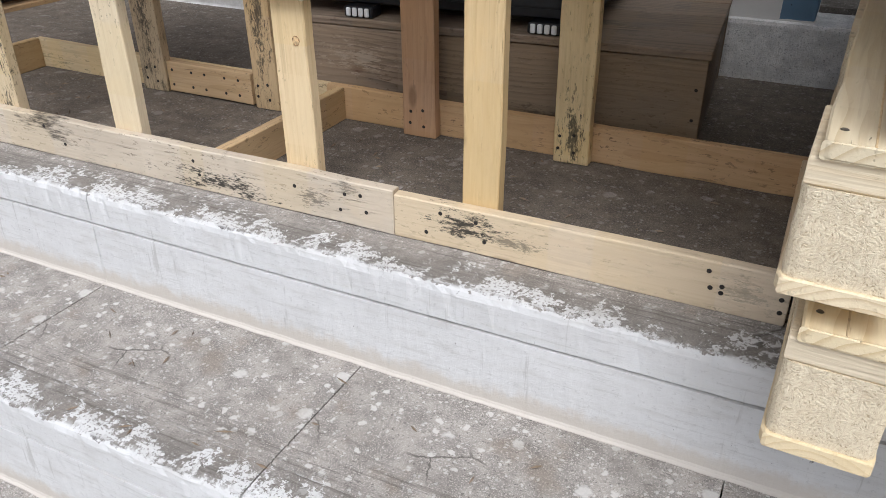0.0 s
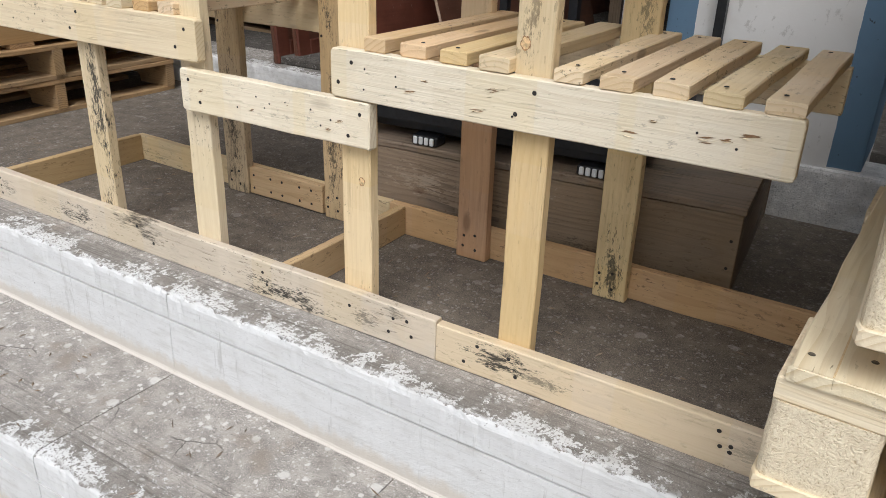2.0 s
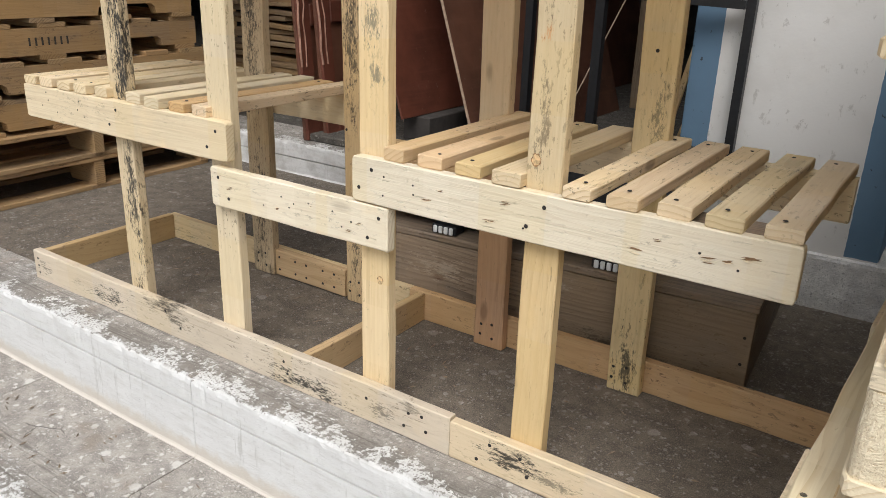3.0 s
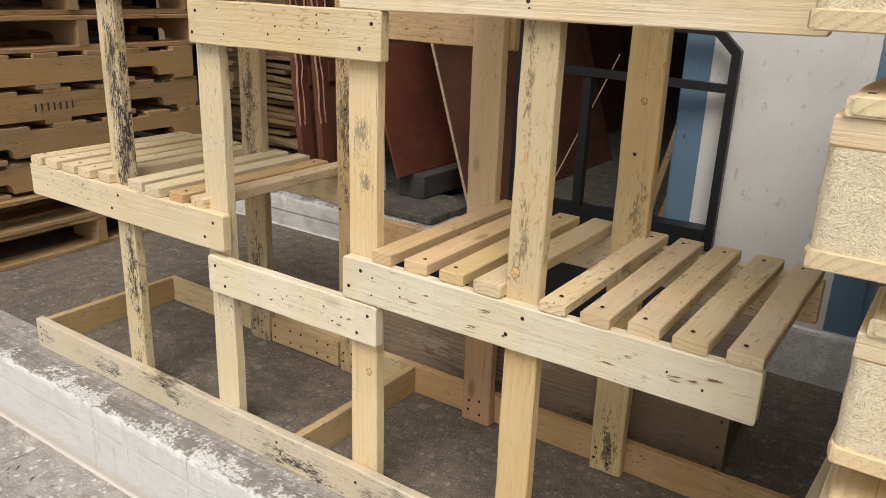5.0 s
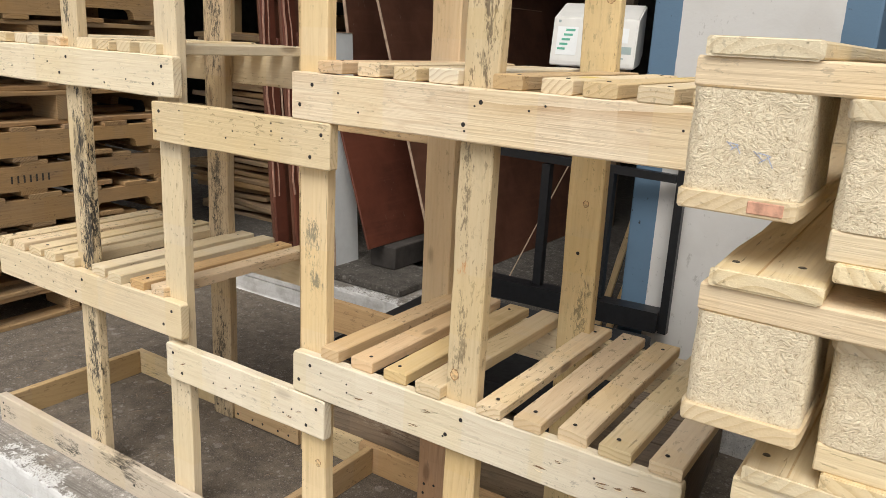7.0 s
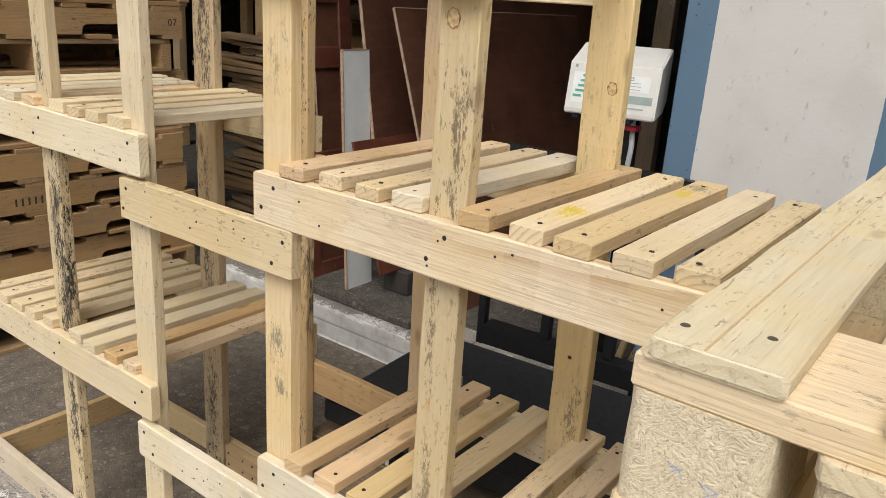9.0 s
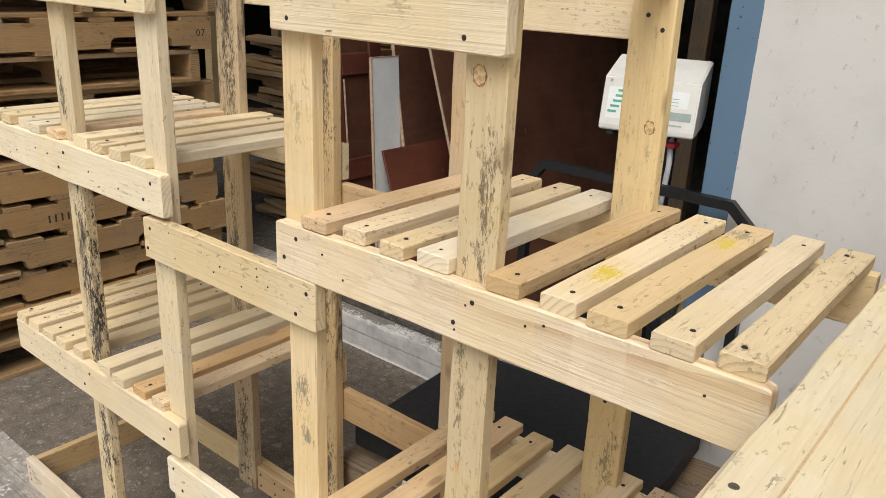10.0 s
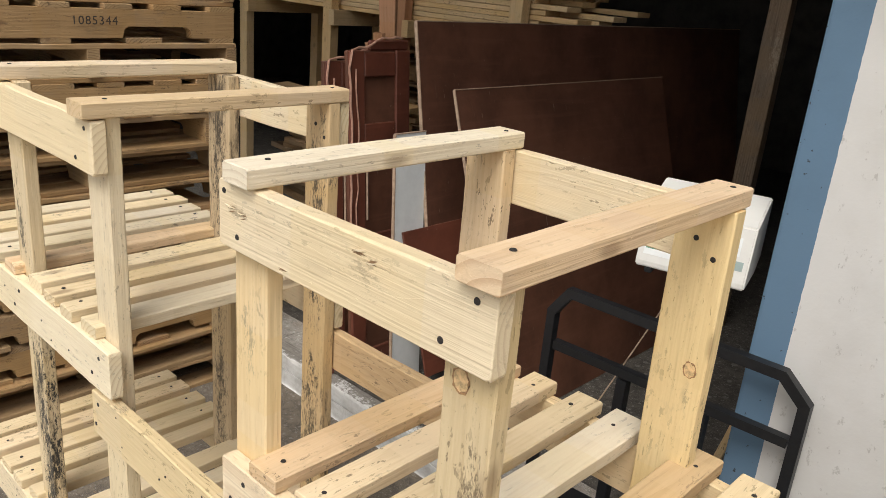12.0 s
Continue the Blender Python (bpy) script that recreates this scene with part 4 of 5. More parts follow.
knot_mat = plain("knot", (0.56, 0.39, 0.20), 0.7, 0.0, 120.0, 0.45)
knot_ring = plain("knot_ring", (0.26, 0.145, 0.065), 0.7, 0.0, 140.0, 0.7)
for i, (at, r) in enumerate((((1.165, T + 0.0003, 0.291), 0.009), ((1.467, T + 0.0003, 1.28), 0.014), ((1.508, 0.4044, 1.181), 0.012), ((1.462, T + 0.0003, 0.565), 0.011), ((1.50, 0.4044, 0.80), 0.008), ((0.78, T + 0.0003, 0.985), 0.009))):
    k = mark("knot", at, "front", (r * 0.8, r * 0.95), 500 + i, knot_ring, "dark knot in the wood")
    q = mark("knot_heart", (at[0], at[1] - 0.0002, at[2]), "front", (r * 0.64, r * 0.8), 520 + i, knot_mat, "brown heart of the knot")

# ---- stack of new block pallets beside the shelf ----
def chip_mesh(w, d, h):
    bm = add_box(bmesh.new(), (-w / 2, -d / 2, 0), (w / 2, d / 2, h))
    upright = [e for e in bm.edges if abs(e.verts[0].co.z - e.verts[1].co.z) > h / 2]
    bmesh.ops.bevel(bm, geom=upright, offset=0.011, segments=3, affect="EDGES", profile=0.5)
    bmesh.ops.subdivide_edges(bm, edges=[e for e in bm.edges if e.calc_length() > 0.05], cuts=5, use_grid_fill=True)
    for v in bm.verts:
        v.co += Vector((noise.noise(v.co * 40), noise.noise(v.co * 40 + Vector((5, 0, 0))), 0)) * 0.0012
    mesh = bpy.data.meshes.new("block")
    bmesh.ops.recalc_face_normals(bm, faces=bm.faces)
    bm.to_mesh(mesh)
    bm.free()
    mesh.materials.append(chips)
    return mesh


def block_pallet():
    p = thing("block_pallet", "new pale block pallet with pressed chip blocks, stacked", "pallet", "stacked new pallets")
    foot, deep, bearer, lid = 0.0162, 0.0838, 0.0252, 0.0150
    z1, z2 = foot + deep + 0.0002, foot + deep + 0.0004 + bearer
    for i, x in enumerate((0.0, 0.4 - 0.05, 0.7)):
        board("bottom_board", p, (x, 0.0, 0.0), (x + 0.1, 1.2, foot - 0.0002), "slat", pallet_new, 200 + i, round_ends=0.012)
    corner, middle = chip_mesh(0.096, 0.14, deep), chip_mesh(0.14, 0.14, deep)
    for i in range(3):
        for j in range(3):
            ob = link("chip_block", corner if i != 1 else middle, None, p)
            ob.location = ((0.05, 0.4, 0.75)[i], (0.074, 0.6, 1.126)[j], foot)
    for j, y in enumerate((0.004, 0.53, 1.055)):
        board("stringer_board", p, (0.003, y, z1), (0.8, y + 0.14, z1 + bearer), "flat", pallet_new, 210 + j)
    for i in range(6):
        x = 0.011 + 0.1386 * i
        wide = 0.087 if i in (0, 5) else 0.095
        d = board("deck_board", p, (x, 0.0, z2), (x + wide, 1.2, z2 + lid), "slat", deck_wood, 220 + i, round_ends=0.004, wane=0.0018)
        fasten(d, [(x + dx, y, z2 + lid + 0.0003) for dx, y in ((0.012, 0.034), (0.062, 0.055), (0.035, 0.6), (0.065, 1.12))], "up", pallet_nail)
        if i == 0:  # a saw step along the edge board
            seam = block("saw_mark", (x + 0.035, 0.004, z2 + lid - 0.001), (x + 0.0368, 1.19, z2 + lid + 0.0006), pine_tan, None, bevel=0.0004)
            seam.parent = d
            seam.matrix_basis = d.matrix_basis.inverted()
    return p


PAIR, TALL = 0.1808, 0.1406
tops = (1.110, 0.924, 0.744, 0.563, 0.382, 0.211)
lefts = ((1.886, 2.0), (1.916, 2.03), (1.963, 2.07), (1.961, 2.065), (1.909, 2.03), (1.928, 2.045))
fronts = ((-0.328, -0.33), (-0.335, -0.31), (-0.31, -0.31), (-0.345, -0.3), (-0.337, -0.33), (-0.332, -0.32))
first = block_pallet()
first.location = (lefts[0][0], fronts[0][0], tops[0] - TALL)
for n, top in enumerate(tops):
    if n:
        copy_thing(first, pose(lefts[n][0], fronts[n][0], top - TALL, 0, 0, (0, 0.4, -0.5, 0.3, -2.2, -2.0)[n]))
    # the one below lies upside down, its blocks between the upper one's
    copy_thing(first, pose(lefts[n][1], fronts[n][1] + 1.2, top - PAIR + TALL, 180, 0, (0.3, -0.3, 0.4, -0.4, 0.3, 0.2)[n]))
# two scribbles of blue ink on the front block of the top pallet
front_block = next(c for c in first.children if c.name.startswith("chip_block") and c.location.x < 0.06 and c.location.y < 0.1)
for x, z, k in ((-0.008, 0.038, 1.0), (0.016, 0.031, 1.4)):
    bm = bmesh.new()
    for i, (dx, dz, deg) in enumerate(((-0.003, 0.002, 40), (0.001, 0.0, -35), (0.004, -0.001, 60), (0.0, 0.003, 10))):
        turn = pose(x + k * dx, -0.0712 - 0.00015 * i, z + k * dz, 0, deg, 0)
        bm.faces.new([bm.verts.new(turn @ Vector((u * 0.0042 * k, 0, v * 0.0004))) for u, v in ((-1, -1), (1, -1), (0.8, 1), (-0.7, 1))])
    part("ink_mark", bm, blue_ink, front_block, "faded blue ink scribble")
foot_board = next(c for c in first.children if c.name.startswith("bottom_board") and c.location.x < 0.1)
dab = block("paint_dab", (0.060, -0.0012, 0.003), (0.088, 0.002, 0.0135), red_dab, None, "faded red paint dab", bevel=0.0008)
dab.parent = foot_board
dab.matrix_basis = foot_board.matrix_basis.inverted()
for y in (0.05, 0.72):
    b = board("bearer", None, (2.05, y, 0.0008), (2.85, y + 0.08, tops[-1] - PAIR - 0.0005), "flat", pallet_old, 240)
    tagged(b, "flat wooden bearer under the stack of pallets", "bearer", "pallet bearers")

# ---- stack of used stringer pallets on the terrace ----
def stringer_mesh(length, high, thick, notched=True):
    h = high
    pts = [(0, 0)]
    if notched:
        for a, b in ((0.16, 0.40), (length - 0.40, length - 0.16)):
            pts += [(a, 0), (a + 0.006, 0.026), (a + 0.02, 0.036), (b - 0.02, 0.036), (b - 0.006, 0.026), (b, 0)]
    pts += [(length, 0), (length, h), (0, h)]
    bm = bmesh.new()
    vs = [bm.verts.new((x - length / 2, -thick / 2, z)) for x, z in pts]
    face = bm.faces.new(vs)
    out = bmesh.ops.extrude_face_region(bm, geom=[face])["geom"]
    bmesh.ops.translate(bm, verts=[v for v in out if isinstance(v, bmesh.types.BMVert)], vec=(0, thick, 0))
    bmesh.ops.recalc_face_normals(bm, faces=bm.faces)
    mesh = bpy.data.meshes.new("stringer")
    bm.to_mesh(mesh)
    bm.free()
    mesh.materials.append(pallet_old)
    return mesh


STACK_H = 0.12


def stringer_pallet(seed):
    """Stringers run along x; the pallet's middle is at the origin."""
    p = thing("stringer_pallet", "used brown stringer pallet with notched sides in a stack", "pallet", "stacked used pallets")
    rng = random.Random(seed)
    sm = stringer_mesh(1.2, 0.087, 0.038)
    for y in (-0.481, 0.0, 0.481):
        ob = link("stringer", sm, None, p)
        ob.location = (0, y, 0.0163)
    for n, z in ((5, 0.0), (7, 0.1035)):
        for i in range(n):
            x = -0.6 + 0.05 + 1.1 * i / (n - 1) + rng.uniform(-0.012, 0.012)
            w = rng.choice((0.085, 0.095, 0.12))
            x = min(max(x, -0.6 + w / 2), 0.6 - w / 2)
            board("deck_board", p, (x - w / 2, -0.5, z), (x + w / 2, 0.5, z + 0.016), "slat", pallet_old, seed * 20 + i, turn=rng.uniform(-0.8, 0.8), wane=0.003)
    return p


def stamp(text, size, owner, place):
    """Stencilled letters on a face that looks along +x."""
    c = bpy.data.curves.new("stamp", "FONT")
    c.body, c.size, c.align_x, c.extrude = text, size, "CENTER", 0.0003
    c.space_character = 1.15
    tmp = bpy.data.objects.new("stamp", c)
    mesh = bpy.data.meshes.new_from_object(tmp)
    bpy.data.objects.remove(tmp)
    mesh.materials.append(ink)
    ob = link("stamp", mesh, None, owner, "dark stencilled number")
    ob.matrix_basis = owner.matrix_basis.inverted() @ Matrix.Translation(place) @ pose(0, 0, 0, 90, 0, 90)
    return ob


masters = [stringer_pallet(k) for k in (1, 2, 3)]
turned = {2, 3, 4, 5, 9, 11, 14}
rng = random.Random(5)
used = set()
stamped = {}
for n in range(15):
    m = masters[n % 3]
    if n in turned:  # long side towards the shelf
        at = pose(-1.13 + rng.uniform(-0.012, 0.012), 0.505 + rng.uniform(-0.03, 0.03), STACK_H * n, 0, 0, 90 + rng.uniform(-0.8, 0.8))
    else:
        at = pose(-1.235 + rng.uniform(-0.02, 0.02), 0.58 + rng.uniform(-0.05, 0.05), STACK_H * n, 0, 0, 0 + rng.uniform(-0.8, 0.8))
    if m in used:
        ob = copy_thing(m, at)
    else:
        ob, m.matrix_basis = m, at
        used.add(m)
    stamped[n] = ob
bpy.context.view_layer.update()
stamp("1085344", 0.036, stamped[11], (-0.611 + 0.004, 0.62, STACK_H * 11 + 0.058))
stamp("07", 0.036, stamped[9], (-0.607, 1.035, STACK_H * 9 + 0.05))
for i in range(7):  # worn, unreadable mark
    bars = block("stamp_bar", (-0.0005, 0.0, 0.0), (0.0005, 0.006, 0.026), ink, stamped[4], bevel=0.0)
    bars.matrix_basis = stamped[4].matrix_basis.inverted() @ Matrix.Translation((-0.607, 0.40 + 0.022 * i, STACK_H * 4 + 0.05))


# ---- floor scale on its wooden box ----
ASKEW = Matrix.Translation((1.717, 0.528, 0)) @ pose(0, 0, 0, 0, 0, 4.3) @ Matrix.Translation((-1.717, -0.528, 0))
crate = thing("crate", "low weathered wooden box under the floor scale", "crate")
r = board("front_panel", crate, (0.76, 0.53, 0.0), (1.72, 0.551, 0.196), "rail", crate_wood, 301)
fasten(r, [(1.705, 0.5295, z) for z in (0.03, 0.08, 0.14)], "front")
board("back_panel", crate, (0.76, 1.10, 0.0), (1.72, 1.12, 0.196), "rail", crate_wood, 303)
board("side_panel", crate, (0.762, 0.553, 0.0), (0.782, 1.098, 0.196), "end", crate_wood, 304)
r = board("side_panel", crate, (1.698, 0.553, 0.0), (1.718, 1.098, 0.196), "end", crate_wood, 305)
for i in range(4):
    board("lid_board", crate, (0.758, 0.528 + 0.149 * i, 0.1975), (1.724, 0.528 + 0.149 * i + 0.146, 0.214), "flat", crate_wood, 306 + i)

crate.matrix_basis = ASKEW
scale = thing("floor_scale", "black platform floor scale with guard frame and white display box", "scale")
bm = add_box(bmesh.new(), (0.80, 0.545, 0.262), (1.50, 1.085, 0.317), 0.006, 2)
part("platform", bm, black_rubber, scale).matrix_basis = ASKEW
block("platform_skirt", (0.83, 0.575, 0.238), (1.47, 1.06, 0.262), black_steel, scale).matrix_basis = ASKEW
for x, y in ((0.99, 0.56), (1.40, 0.56), (0.99, 1.04), (1.40, 1.04)):
    foot = block("foot", (x - 0.034, y - 0.022, 0.215), (x + 0.034, y + 0.022, 0.2375), black_steel, scale)
    foot.matrix_basis = ASKEW
    for i in range(4):
        block("foot_rib", (x - 0.027 + 0.0145 * i, y - 0.028, 0.2175), (x - 0.0165 + 0.0145 * i, y - 0.0222, 0.236), label_white, foot, "pale plastic rib", bevel=0.002)


def tube(name, points, radius, material, parent, label="", sides=4, closed=False):
    """A pipe along the points; four sides make a square tube."""
    bm = bmesh.new()
    rings = []
    pts = [Vector(p) for p in points]
    for i, p in enumerate(pts):
        d = ((pts[i] - pts[i - 1]).normalized() if i else Vector()) + ((pts[i + 1] - pts[i]).normalized() if i + 1 < len(pts) else Vector())
        d.normalize()
        up = Vector((0, 1, 0)) if abs(d.y) < 0.9 else Vector((1, 0, 0))
        a = d.cross(up).normalized()
        b = a.cross(d).normalized()
        prev = (pts[i] - pts[i - 1]).normalized() if i else d
        k = 1 / max(0.6, d.dot(prev))
        off = math.pi / 4 if sides == 4 else 0
        rings.append([bm.verts.new(p + radius * (a * k * math.cos(off + 2 * math.pi * j / sides) + b * math.sin(off + 2 * math.pi * j / sides))) for j in range(sides)])
    for r0, r1 in zip(rings, rings[1:]):
        for j in range(sides):
            bm.faces.new((r0[j], r0[(j + 1) % sides], r1[(j + 1) % sides], r1[j]))
    bm.faces.new(rings[0][::-1])
    bm.faces.new(rings[-1])
    if sides == 4:
        long = [e for e in bm.edges if e.calc_length() > 2.2 * radius or len(rings) > 2]
        bmesh.ops.bevel(bm, geom=[e for e in bm.edges if e.is_manifold and len(e.link_faces) == 2 and e.calc_face_angle(0) > 1.0], offset=radius * 0.18, segments=2, affect="EDGES")
    return part(name, bm, material, parent, label)


GL, GR = 1.052, 1.110  # the guard stands askew like the platform
tube("guard_frame", [(0.885, GL, 0.318), (0.885, GL, 0.862), (0.925, GL + 0.004, 0.921), (1.421, GR - 0.006, 0.902), (1.474, GR, 0.850), (1.474, GR, 0.318)], 0.0165, black_steel, scale)
tube("guard_rail", [(0.900, GL + 0.002, 0.778), (1.459, GR - 0.002, 0.759)], 0.0155, black_steel, scale)
tube("guard_rail", [(0.900, GL + 0.002, 0.358), (1.459, GR - 0.002, 0.352)], 0.042, black_steel, scale)
for x in (1.090, 1.279):
    y = GL + (GR - GL) * (x - 0.885) / 0.589
    tube("guard_post", [(x, y, 0.388), (x, y, 0.756)], 0.0180, black_steel, scale)
# display box, turned a little on its pole
SPIN = Matrix.Translation((1.065, 1.072, 0.0)) @ pose(0, 0, 0, 0, 0, 12.5)
BOX_W = 0.236
pole = tube("display_pole", [(1.20, 1.20, 0.32), (1.20, 1.20, 0.7), (1.20, 1.20, 1.06)], 0.024, black_steel, scale, sides=12)
bm = bmesh.new()
prof = [(0.0, 1.036), (0.0, 1.050), (0.022, 1.168), (0.146, 1.213), (0.156, 1.206), (0.156, 1.075), (0.11, 1.045), (0.02, 1.036)]
a = [bm.verts.new((0.0, y, z)) for y, z in prof]
b = [bm.verts.new((BOX_W, y, z)) for y, z in prof]
bm.faces.new(a)
bm.faces.new(b[::-1])
for i in range(len(prof)):
    bm.faces.new((a[i], b[i], b[(i + 1) % len(prof)], a[(i + 1) % len(prof)]))
bmesh.ops.recalc_face_normals(bm, faces=bm.faces)
bmesh.ops.bevel(bm, geom=[e for e in bm.edges if e.calc_face_angle(0) > 0.5], offset=0.0035, segments=2, affect="EDGES")
housing = part("display_box", bm, white_plastic, scale, "white plastic wedge-shaped display box")
housing.matrix_basis = SPIN
tilt = Matrix.Translation((0, 0.0115, 1.109)) @ pose(0, 0, 0, math.degrees(math.atan2(0.118, 0.022)), 0, 0)


def on_face(name, x0, z0, x1, z1, material, lift=0.0012, label=""):
    ob = part(name, add_box(bmesh.new(), (x0, z0, 0), (x1, z1, lift)), material, housing, label)
    ob.matrix_basis = tilt
    return ob


on_face("label_plate", 0.118, -0.004, 0.212, 0.036, label_white)
on_face("display_window", 0.112, -0.034, 0.224, -0.014, label_grey)
on_face("strip_text", 0.118, -0.048, 0.205, -0.044, label_grey)
on_face("screw_cap", 0.014, 0.045, 0.021, 0.052, label_grey, 0.0018)
on_face("logo", 0.014, -0.044, 0.072, 0.034, label_white)
for i in range(5):
    on_face("logo_shape", 0.018 + 0.005 * i, -0.030 + 0.013 * i, 0.040 + 0.006 * i, -0.024 + 0.013 * i, label_green, 0.002)
for i in range(3):
    on_face("label_line", 0.126, 0.001 + 0.008 * i, 0.19, 0.0025 + 0.008 * i, label_grey, 0.0018)
c = bpy.data.curves.new("label_text", "FONT")
c.body, c.size, c.extrude = "SCALES", 0.0125, 0.0002
tmp = bpy.data.objects.new("label_text", c)
mesh = bpy.data.meshes.new_from_object(tmp)
bpy.data.objects.remove(tmp)
mesh.materials.append(ink)
ob = link("label_text", mesh, None, housing)
ob.matrix_basis = tilt @ Matrix.Translation((0.13, 0.024, 0.0016))
for x in (0.03, 0.168):
    ob = block("bracket", (x - 0.009, 0.004, 1.022), (x + 0.009, 0.10, 1.0355), black_steel, scale)
    ob.matrix_basis = SPIN
tube("cable", [(1.225, 1.16, 1.04), (1.232, 1.155, 0.96), (1.222, 1.15, 0.80), (1.212, 1.15, 0.66), (1.205, 1.15, 0.42), (1.21, 1.13, 0.33)], 0.0075, cable_grey, scale, sides=8)
block("cable_clip", (1.195, 1.14, 1.003), (1.245, 1.175, 1.016), red_plastic, scale, bevel=0.002)
block("cable_clip", (1.188, 1.135, 0.785), (1.235, 1.165, 0.805), red_plastic, scale, bevel=0.002)


# ---- inside the store ----
def sheet(name, label, y0, y1, xb, xt, z0, z1, thick, material, edge=None, skew=0.0):
    """A board that stands on its edge along y and leans towards -x."""
    thick *= 0.6
    ob = part(name, add_box(bmesh.new(), (-thick / 2, y0, 0), (thick / 2, y1, math.hypot(z1 - z0, xb - xt)), 0.0015), material)
    ob.matrix_basis = Matrix.Translation((xb, 0, z0)) @ pose(0, 0, 0, 0, -math.degrees(math.atan2(xb - xt, z1 - z0)), 0)
    if edge:
        L = math.hypot(z1 - z0, xb - xt)
        part("edge_strip", add_box(bmesh.new(), (-thick / 2 - 0.001, y0 - 0.004, 0), (thick / 2 + 0.002, y0 - 0.0002, L)), edge, ob, "pale raw board edge")
        part("edge_strip", add_box(bmesh.new(), (-thick / 2 - 0.001, y0, L), (thick / 2 + 0.002, y1, L + 0.003)), edge, ob, "pale raw board edge")
    return tagged(ob, label, "board")


sheet("large_panel", "large dark brown plywood sheet leaning in the store", 1.50, 4.1, 0.125, -0.115, KERB, 1.452, 0.018, brown_board, pale_edge)
sheet("panel", "dark brown plywood panel with chipped pale edge", 1.50, 2.90, 0.455, 0.088, KERB, 1.25, 0.012, brown_board, pale_edge)
sheet("red_panel", "red-brown painted board standing on loose slabs", 1.37, 2.0, 0.19, 0.02, 0.26, 0.755, 0.016, red_board)
sheet("white_panel", "white cabinet panel leaning behind a red board", 1.355, 1.50, 0.03, -0.03, KERB + 0.02, 1.09, 0.016, label_white, pale_edge)


def door_leaf(x, y0, y1, z1):
    d = thing("door_leaf", "old dark brown panelled door leaf leaning in the store", "door", "old doors", at=(x, 0, KERB))
    h = z1 - KERB
    block("core", (-0.010, y0, 0.0), (0.006, y1, h), brown_board, d)
    for a, b, c, e in ((y0, y0 + 0.07, 0, h), (y1 - 0.07, y1, 0, h)):
        block("stile", (0.0062, a, c), (0.020, b, e), red_board, d, bevel=0.004)
    for z in (0.0, h * 0.38, h * 0.72, h - 0.09):
        block("cross_rail", (0.0062, y0 + 0.0705, z), (0.019, y1 - 0.0705, z + 0.085), red_board, d, bevel=0.004)
    tube("moulding", [(0.022, y0 + 0.075, h * 0.5), (0.022, y0 + 0.075, h * 0.71)], 0.004, pale_edge, d, sides=6)
    rng = random.Random(int(100 * y1))
    side = [(0.022 + rng.uniform(0, 0.006), y0 - 0.003 + rng.uniform(-0.006, 0.006), h * (0.25 + 0.05 * k)) for k in range(15)]
    crest = [(0.022, y0 + 0.012 + (y1 - y0) * 0.1 * k, h + (0.004, 0.012, 0.010, 0.020, 0.036, 0.044, 0.040, 0.046, 0.042)[k]) for k in range(9)]
    tube("peeling_edge", side + crest, 0.0045, peel_pink, d, "peeling pale pink edge strip", sides=6)
    tube("peeling_edge", [(x, y + 0.028 + rng.uniform(-0.005, 0.005), z) for x, y, z in side], 0.003, peel_pink, d, "peeling pale pink edge strip", sides=6)
    block("crown_board", (-0.006, y0 + 0.10, h), (0.012, y1, h + 0.036), red_board, d, bevel=0.006)
    d.rotation_euler = (0, radians(-5), 0)
    return d


door_leaf(-0.17, 1.33, 1.62, 1.34)
door_leaf(-0.225, 1.27, 1.66, 1.30)
bm = bmesh.new()
add_box(bm, (-0.25, 1.28, KERB + 0.001), (0.42, 1.60, KERB + 0.03), 0.004)
tagged(part("floor_slab", bm, inner_floor_mat), "dusty broken slab lying on the store floor", "slab")
# added support for the red board, coloured to sink into the dark below it
bm = add_box(bmesh.new(), (0.12, 1.47, KERB + 0.031), (0.25, 2.05, 0.2585), 0.004)
tagged(part("packing_timber", bm, dark_wall), "near-black filler block under the red board", "timber")

for i, (x, y, h, w, tilt_y) in enumerate(((-0.42, 1.68, 1.25, 0.05, -4), (-0.48, 1.72, 2.3, 0.07, -3), (-0.55, 1.76, 1.2, 0.045, -5), (-0.36, 1.63, 1.1, 0.04, -6))):
    ob = link("leaning_slab", board_mesh(h, w, 0.02, 400 + i, pine_red, wane=0.005), None)
    ob.matrix_basis = Matrix.Translation((x, y, KERB + h / 2 * 0.998)) @ pose(0, 0, 0, 3, tilt_y, 20 * i) @ AXIS["post"]
    tagged(ob, "dark reddish bark-edged slab leaning in the store", "timber", "leaning slabs")
for i, (x, y, h, lean) in enumerate(((1.235, 1.42, 0.78, 12), (1.265, 1.45, 0.62, 15))):
    ob = link("batten", board_mesh(h, 0.022, 0.012, 410 + i, lumber), None)
    ob.matrix_basis = Matrix.Translation((x, y, KERB + h / 2 * 0.99)) @ pose(0, 0, 0, 0, lean, 0) @ AXIS["post"]
    tagged(ob, "thin pale batten leaning by the opening", "batten", "loose battens")
for i, (p, q) in enumerate((((0.62, 1.75, KERB), (0.80, 2.0, 0.75)),)):
    st = tube("thin_stick", [p, q], 0.0028, pale_edge, None, sides=6)
    tagged(st, "thin pale stick leaning in the store", "stick")

prop = board("prop", None, (0.47, 3.0, KERB), (0.56, 3.06, 3.2), "post", crate_wood, 420)
tagged(prop, "dark wooden prop under the store ceiling", "prop")

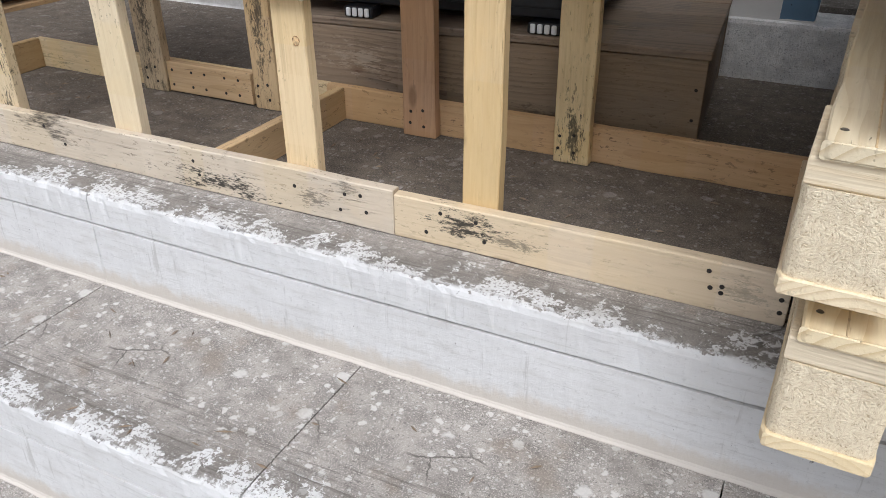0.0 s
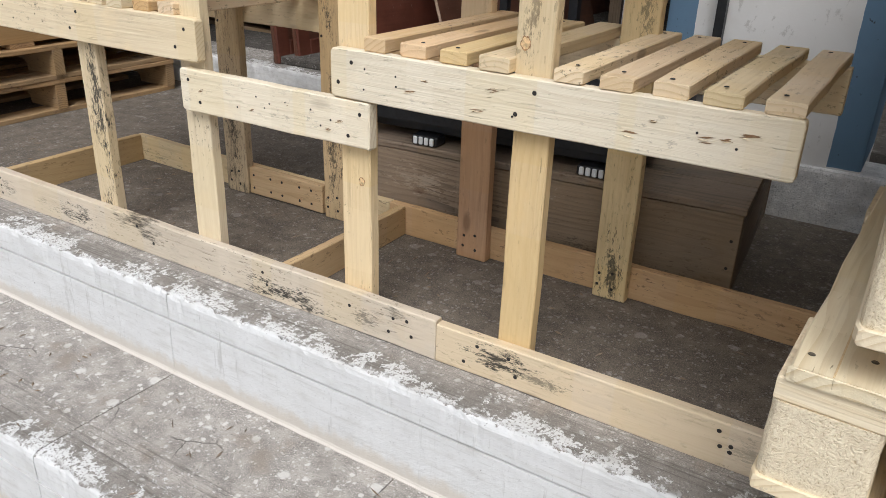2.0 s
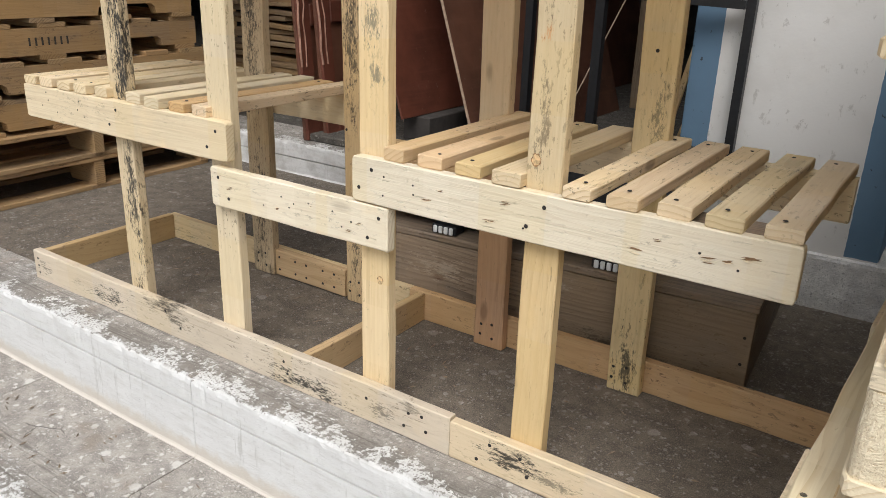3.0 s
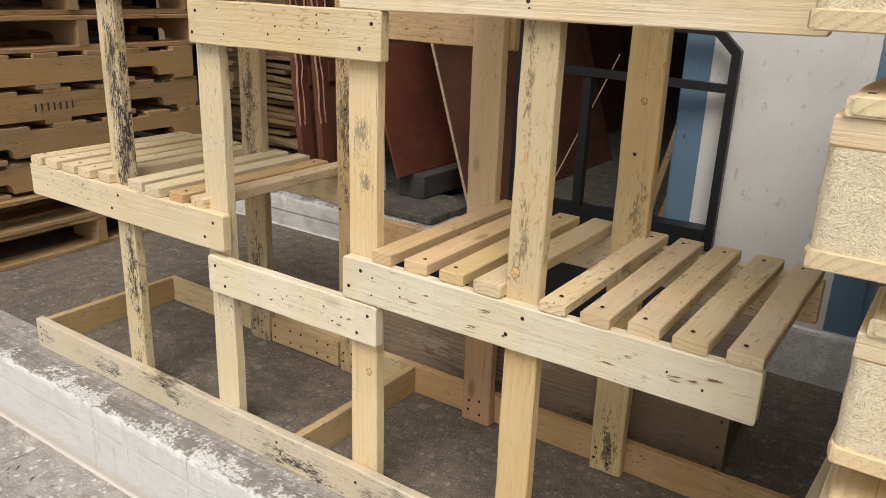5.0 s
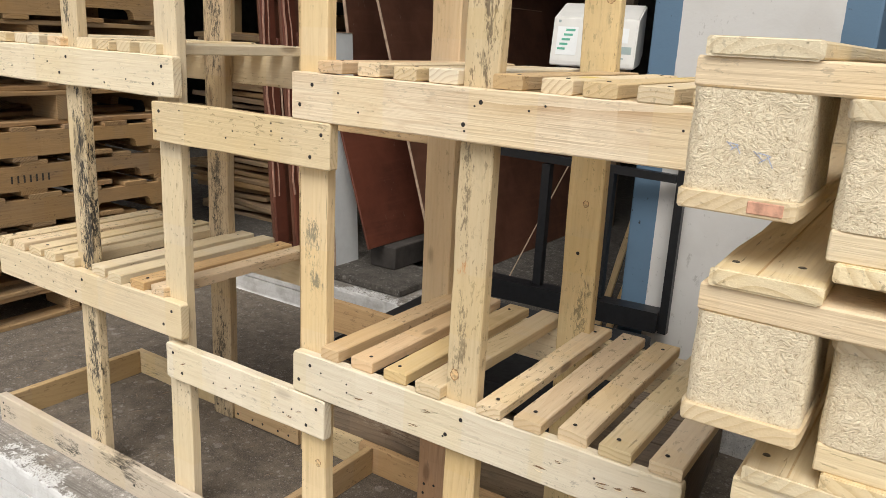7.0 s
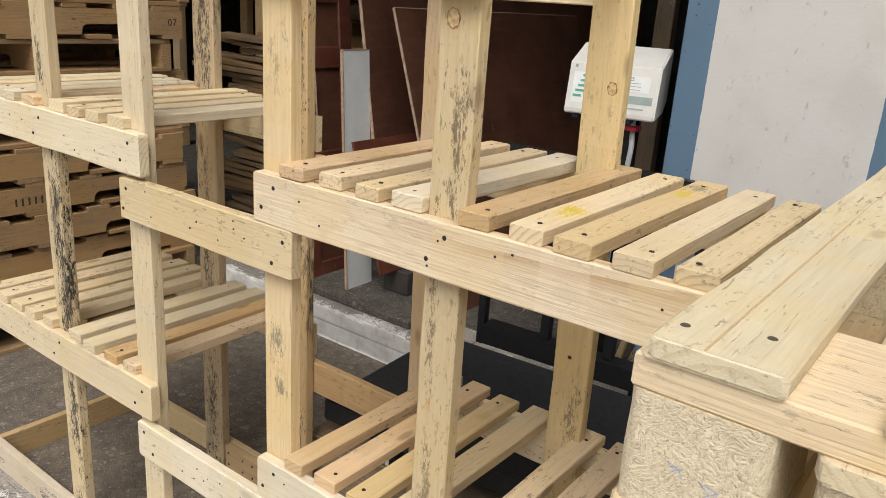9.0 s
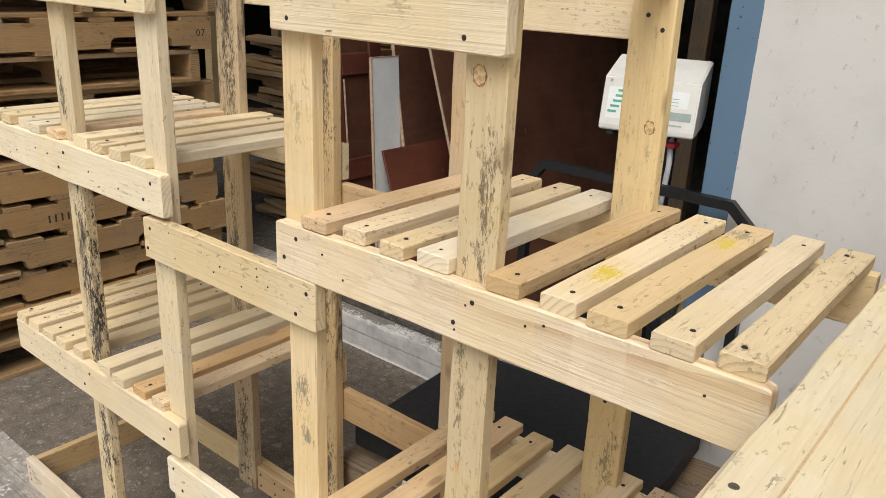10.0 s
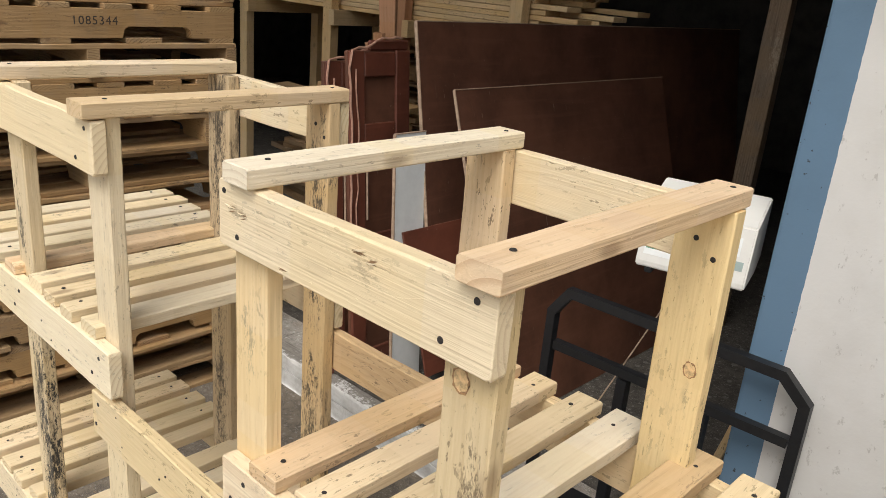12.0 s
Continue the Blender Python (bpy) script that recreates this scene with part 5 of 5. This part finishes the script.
rack = thing("lumber_rack", "wooden rack of posts and beams in the store", "rack")
for x in (-2.95, -2.05, -1.42, -0.62):
    board("rack_post", rack, (x, 2.62, KERB), (x + 0.08, 2.68, 2.3), "post", pine_red if x == -1.42 else lumber, 430 + int(10 * abs(x)))
    board("rack_post", rack, (x, 3.22, KERB), (x + 0.08, 3.28, 2.3), "post", lumber, 440 + int(10 * abs(x)))
    board("rack_arm", rack, (x + 0.0815, 2.6, 1.27), (x + 0.13, 3.3, 1.36), "end", lumber, 445)
rng = random.Random(8)
for row in range(9):
    for col in range(4):
        y0 = 2.70 + 0.125 * col
        z0 = 1.361 + 0.026 * row
        x0 = -3.3 + rng.uniform(-0.15, 0.15)
        ob = board("stored_plank", None, (x0, y0, z0), (x0 + 2.9 + rng.uniform(-0.15, 0.15), y0 + 0.115, z0 + 0.024), "flat", lumber, 450 + (row + col) % 5, turn=rng.uniform(-0.4, 0.4))
        tagged(ob, "sawn plank stacked on the store rack", "plank", "planks on the rack")

rng = random.Random(12)
for row in range(30):
    for col in range(2):
        L = rng.uniform(0.35, 0.85)
        zz = KERB + 0.0005 + 0.031 * row
        yy = 1.78 + 0.2 * col + rng.uniform(-0.02, 0.02)
        ob = board("scrap_board", None, (-1.0 - L / 2, yy, zz), (-1.0 + L / 2, yy + rng.uniform(0.07, 0.13), zz + rng.uniform(0.018, 0.028)), "flat", scrap_wood if rng.random() < 0.7 else pallet_old, 470 + row % 6, turn=rng.uniform(-7, 7))
        ob.matrix_basis = ob.matrix_basis @ pose(rng.uniform(-0.06, 0.06), 0, 0, rng.uniform(-5, 5), rng.uniform(-2.2, 2.2), rng.uniform(-6, 6))
        tagged(ob, "short offcut board in an untidy pile", "offcut", "pile of offcuts")
for n in range(9):
    copy_thing(masters[n % 3], pose(-2.05 + rng.uniform(-0.04, 0.04), 4.1 + rng.uniform(-0.04, 0.04), KERB + STACK_H * n, 0, 0, 90 * (n % 2) + rng.uniform(-2, 2)))

# ---- litter ----
rng = random.Random(21)
verts, faces = [], []
for _ in range(160):
    if rng.random() < 0.5:
        x, y, z = rng.uniform(-0.5, 1.9), rng.uniform(0.03, 0.4), 0.002
    else:
        x, y, z = rng.uniform(-0.5, 2.4), NOSE - rng.uniform(0.04, 0.30), -RISE + 0.002
    a, l, w = rng.uniform(0, 6.28), rng.uniform(0.004, 0.018), rng.uniform(0.001, 0.003)
    k = len(verts)
    dx, dy = math.cos(a), math.sin(a)
    for u, v, h in ((-l, 0, 0), (0, -w, 0), (l, 0, 0.0005), (0, w, 0), (0, 0, 0.003)):
        verts.append((x + u * dx - v * dy, y + u * dy + v * dx, z + h))
    faces += [(k, k + 1, k + 4), (k + 1, k + 2, k + 4), (k + 2, k + 3, k + 4), (k + 3, k, k + 4)]
mesh = bpy.data.meshes.new("litter")
mesh.from_pydata(verts, [], faces)
litter = link("litter", mesh, crate_wood)
tagged(litter, "dry wood splinters and bits scattered on concrete", "litter", kind="stuff")
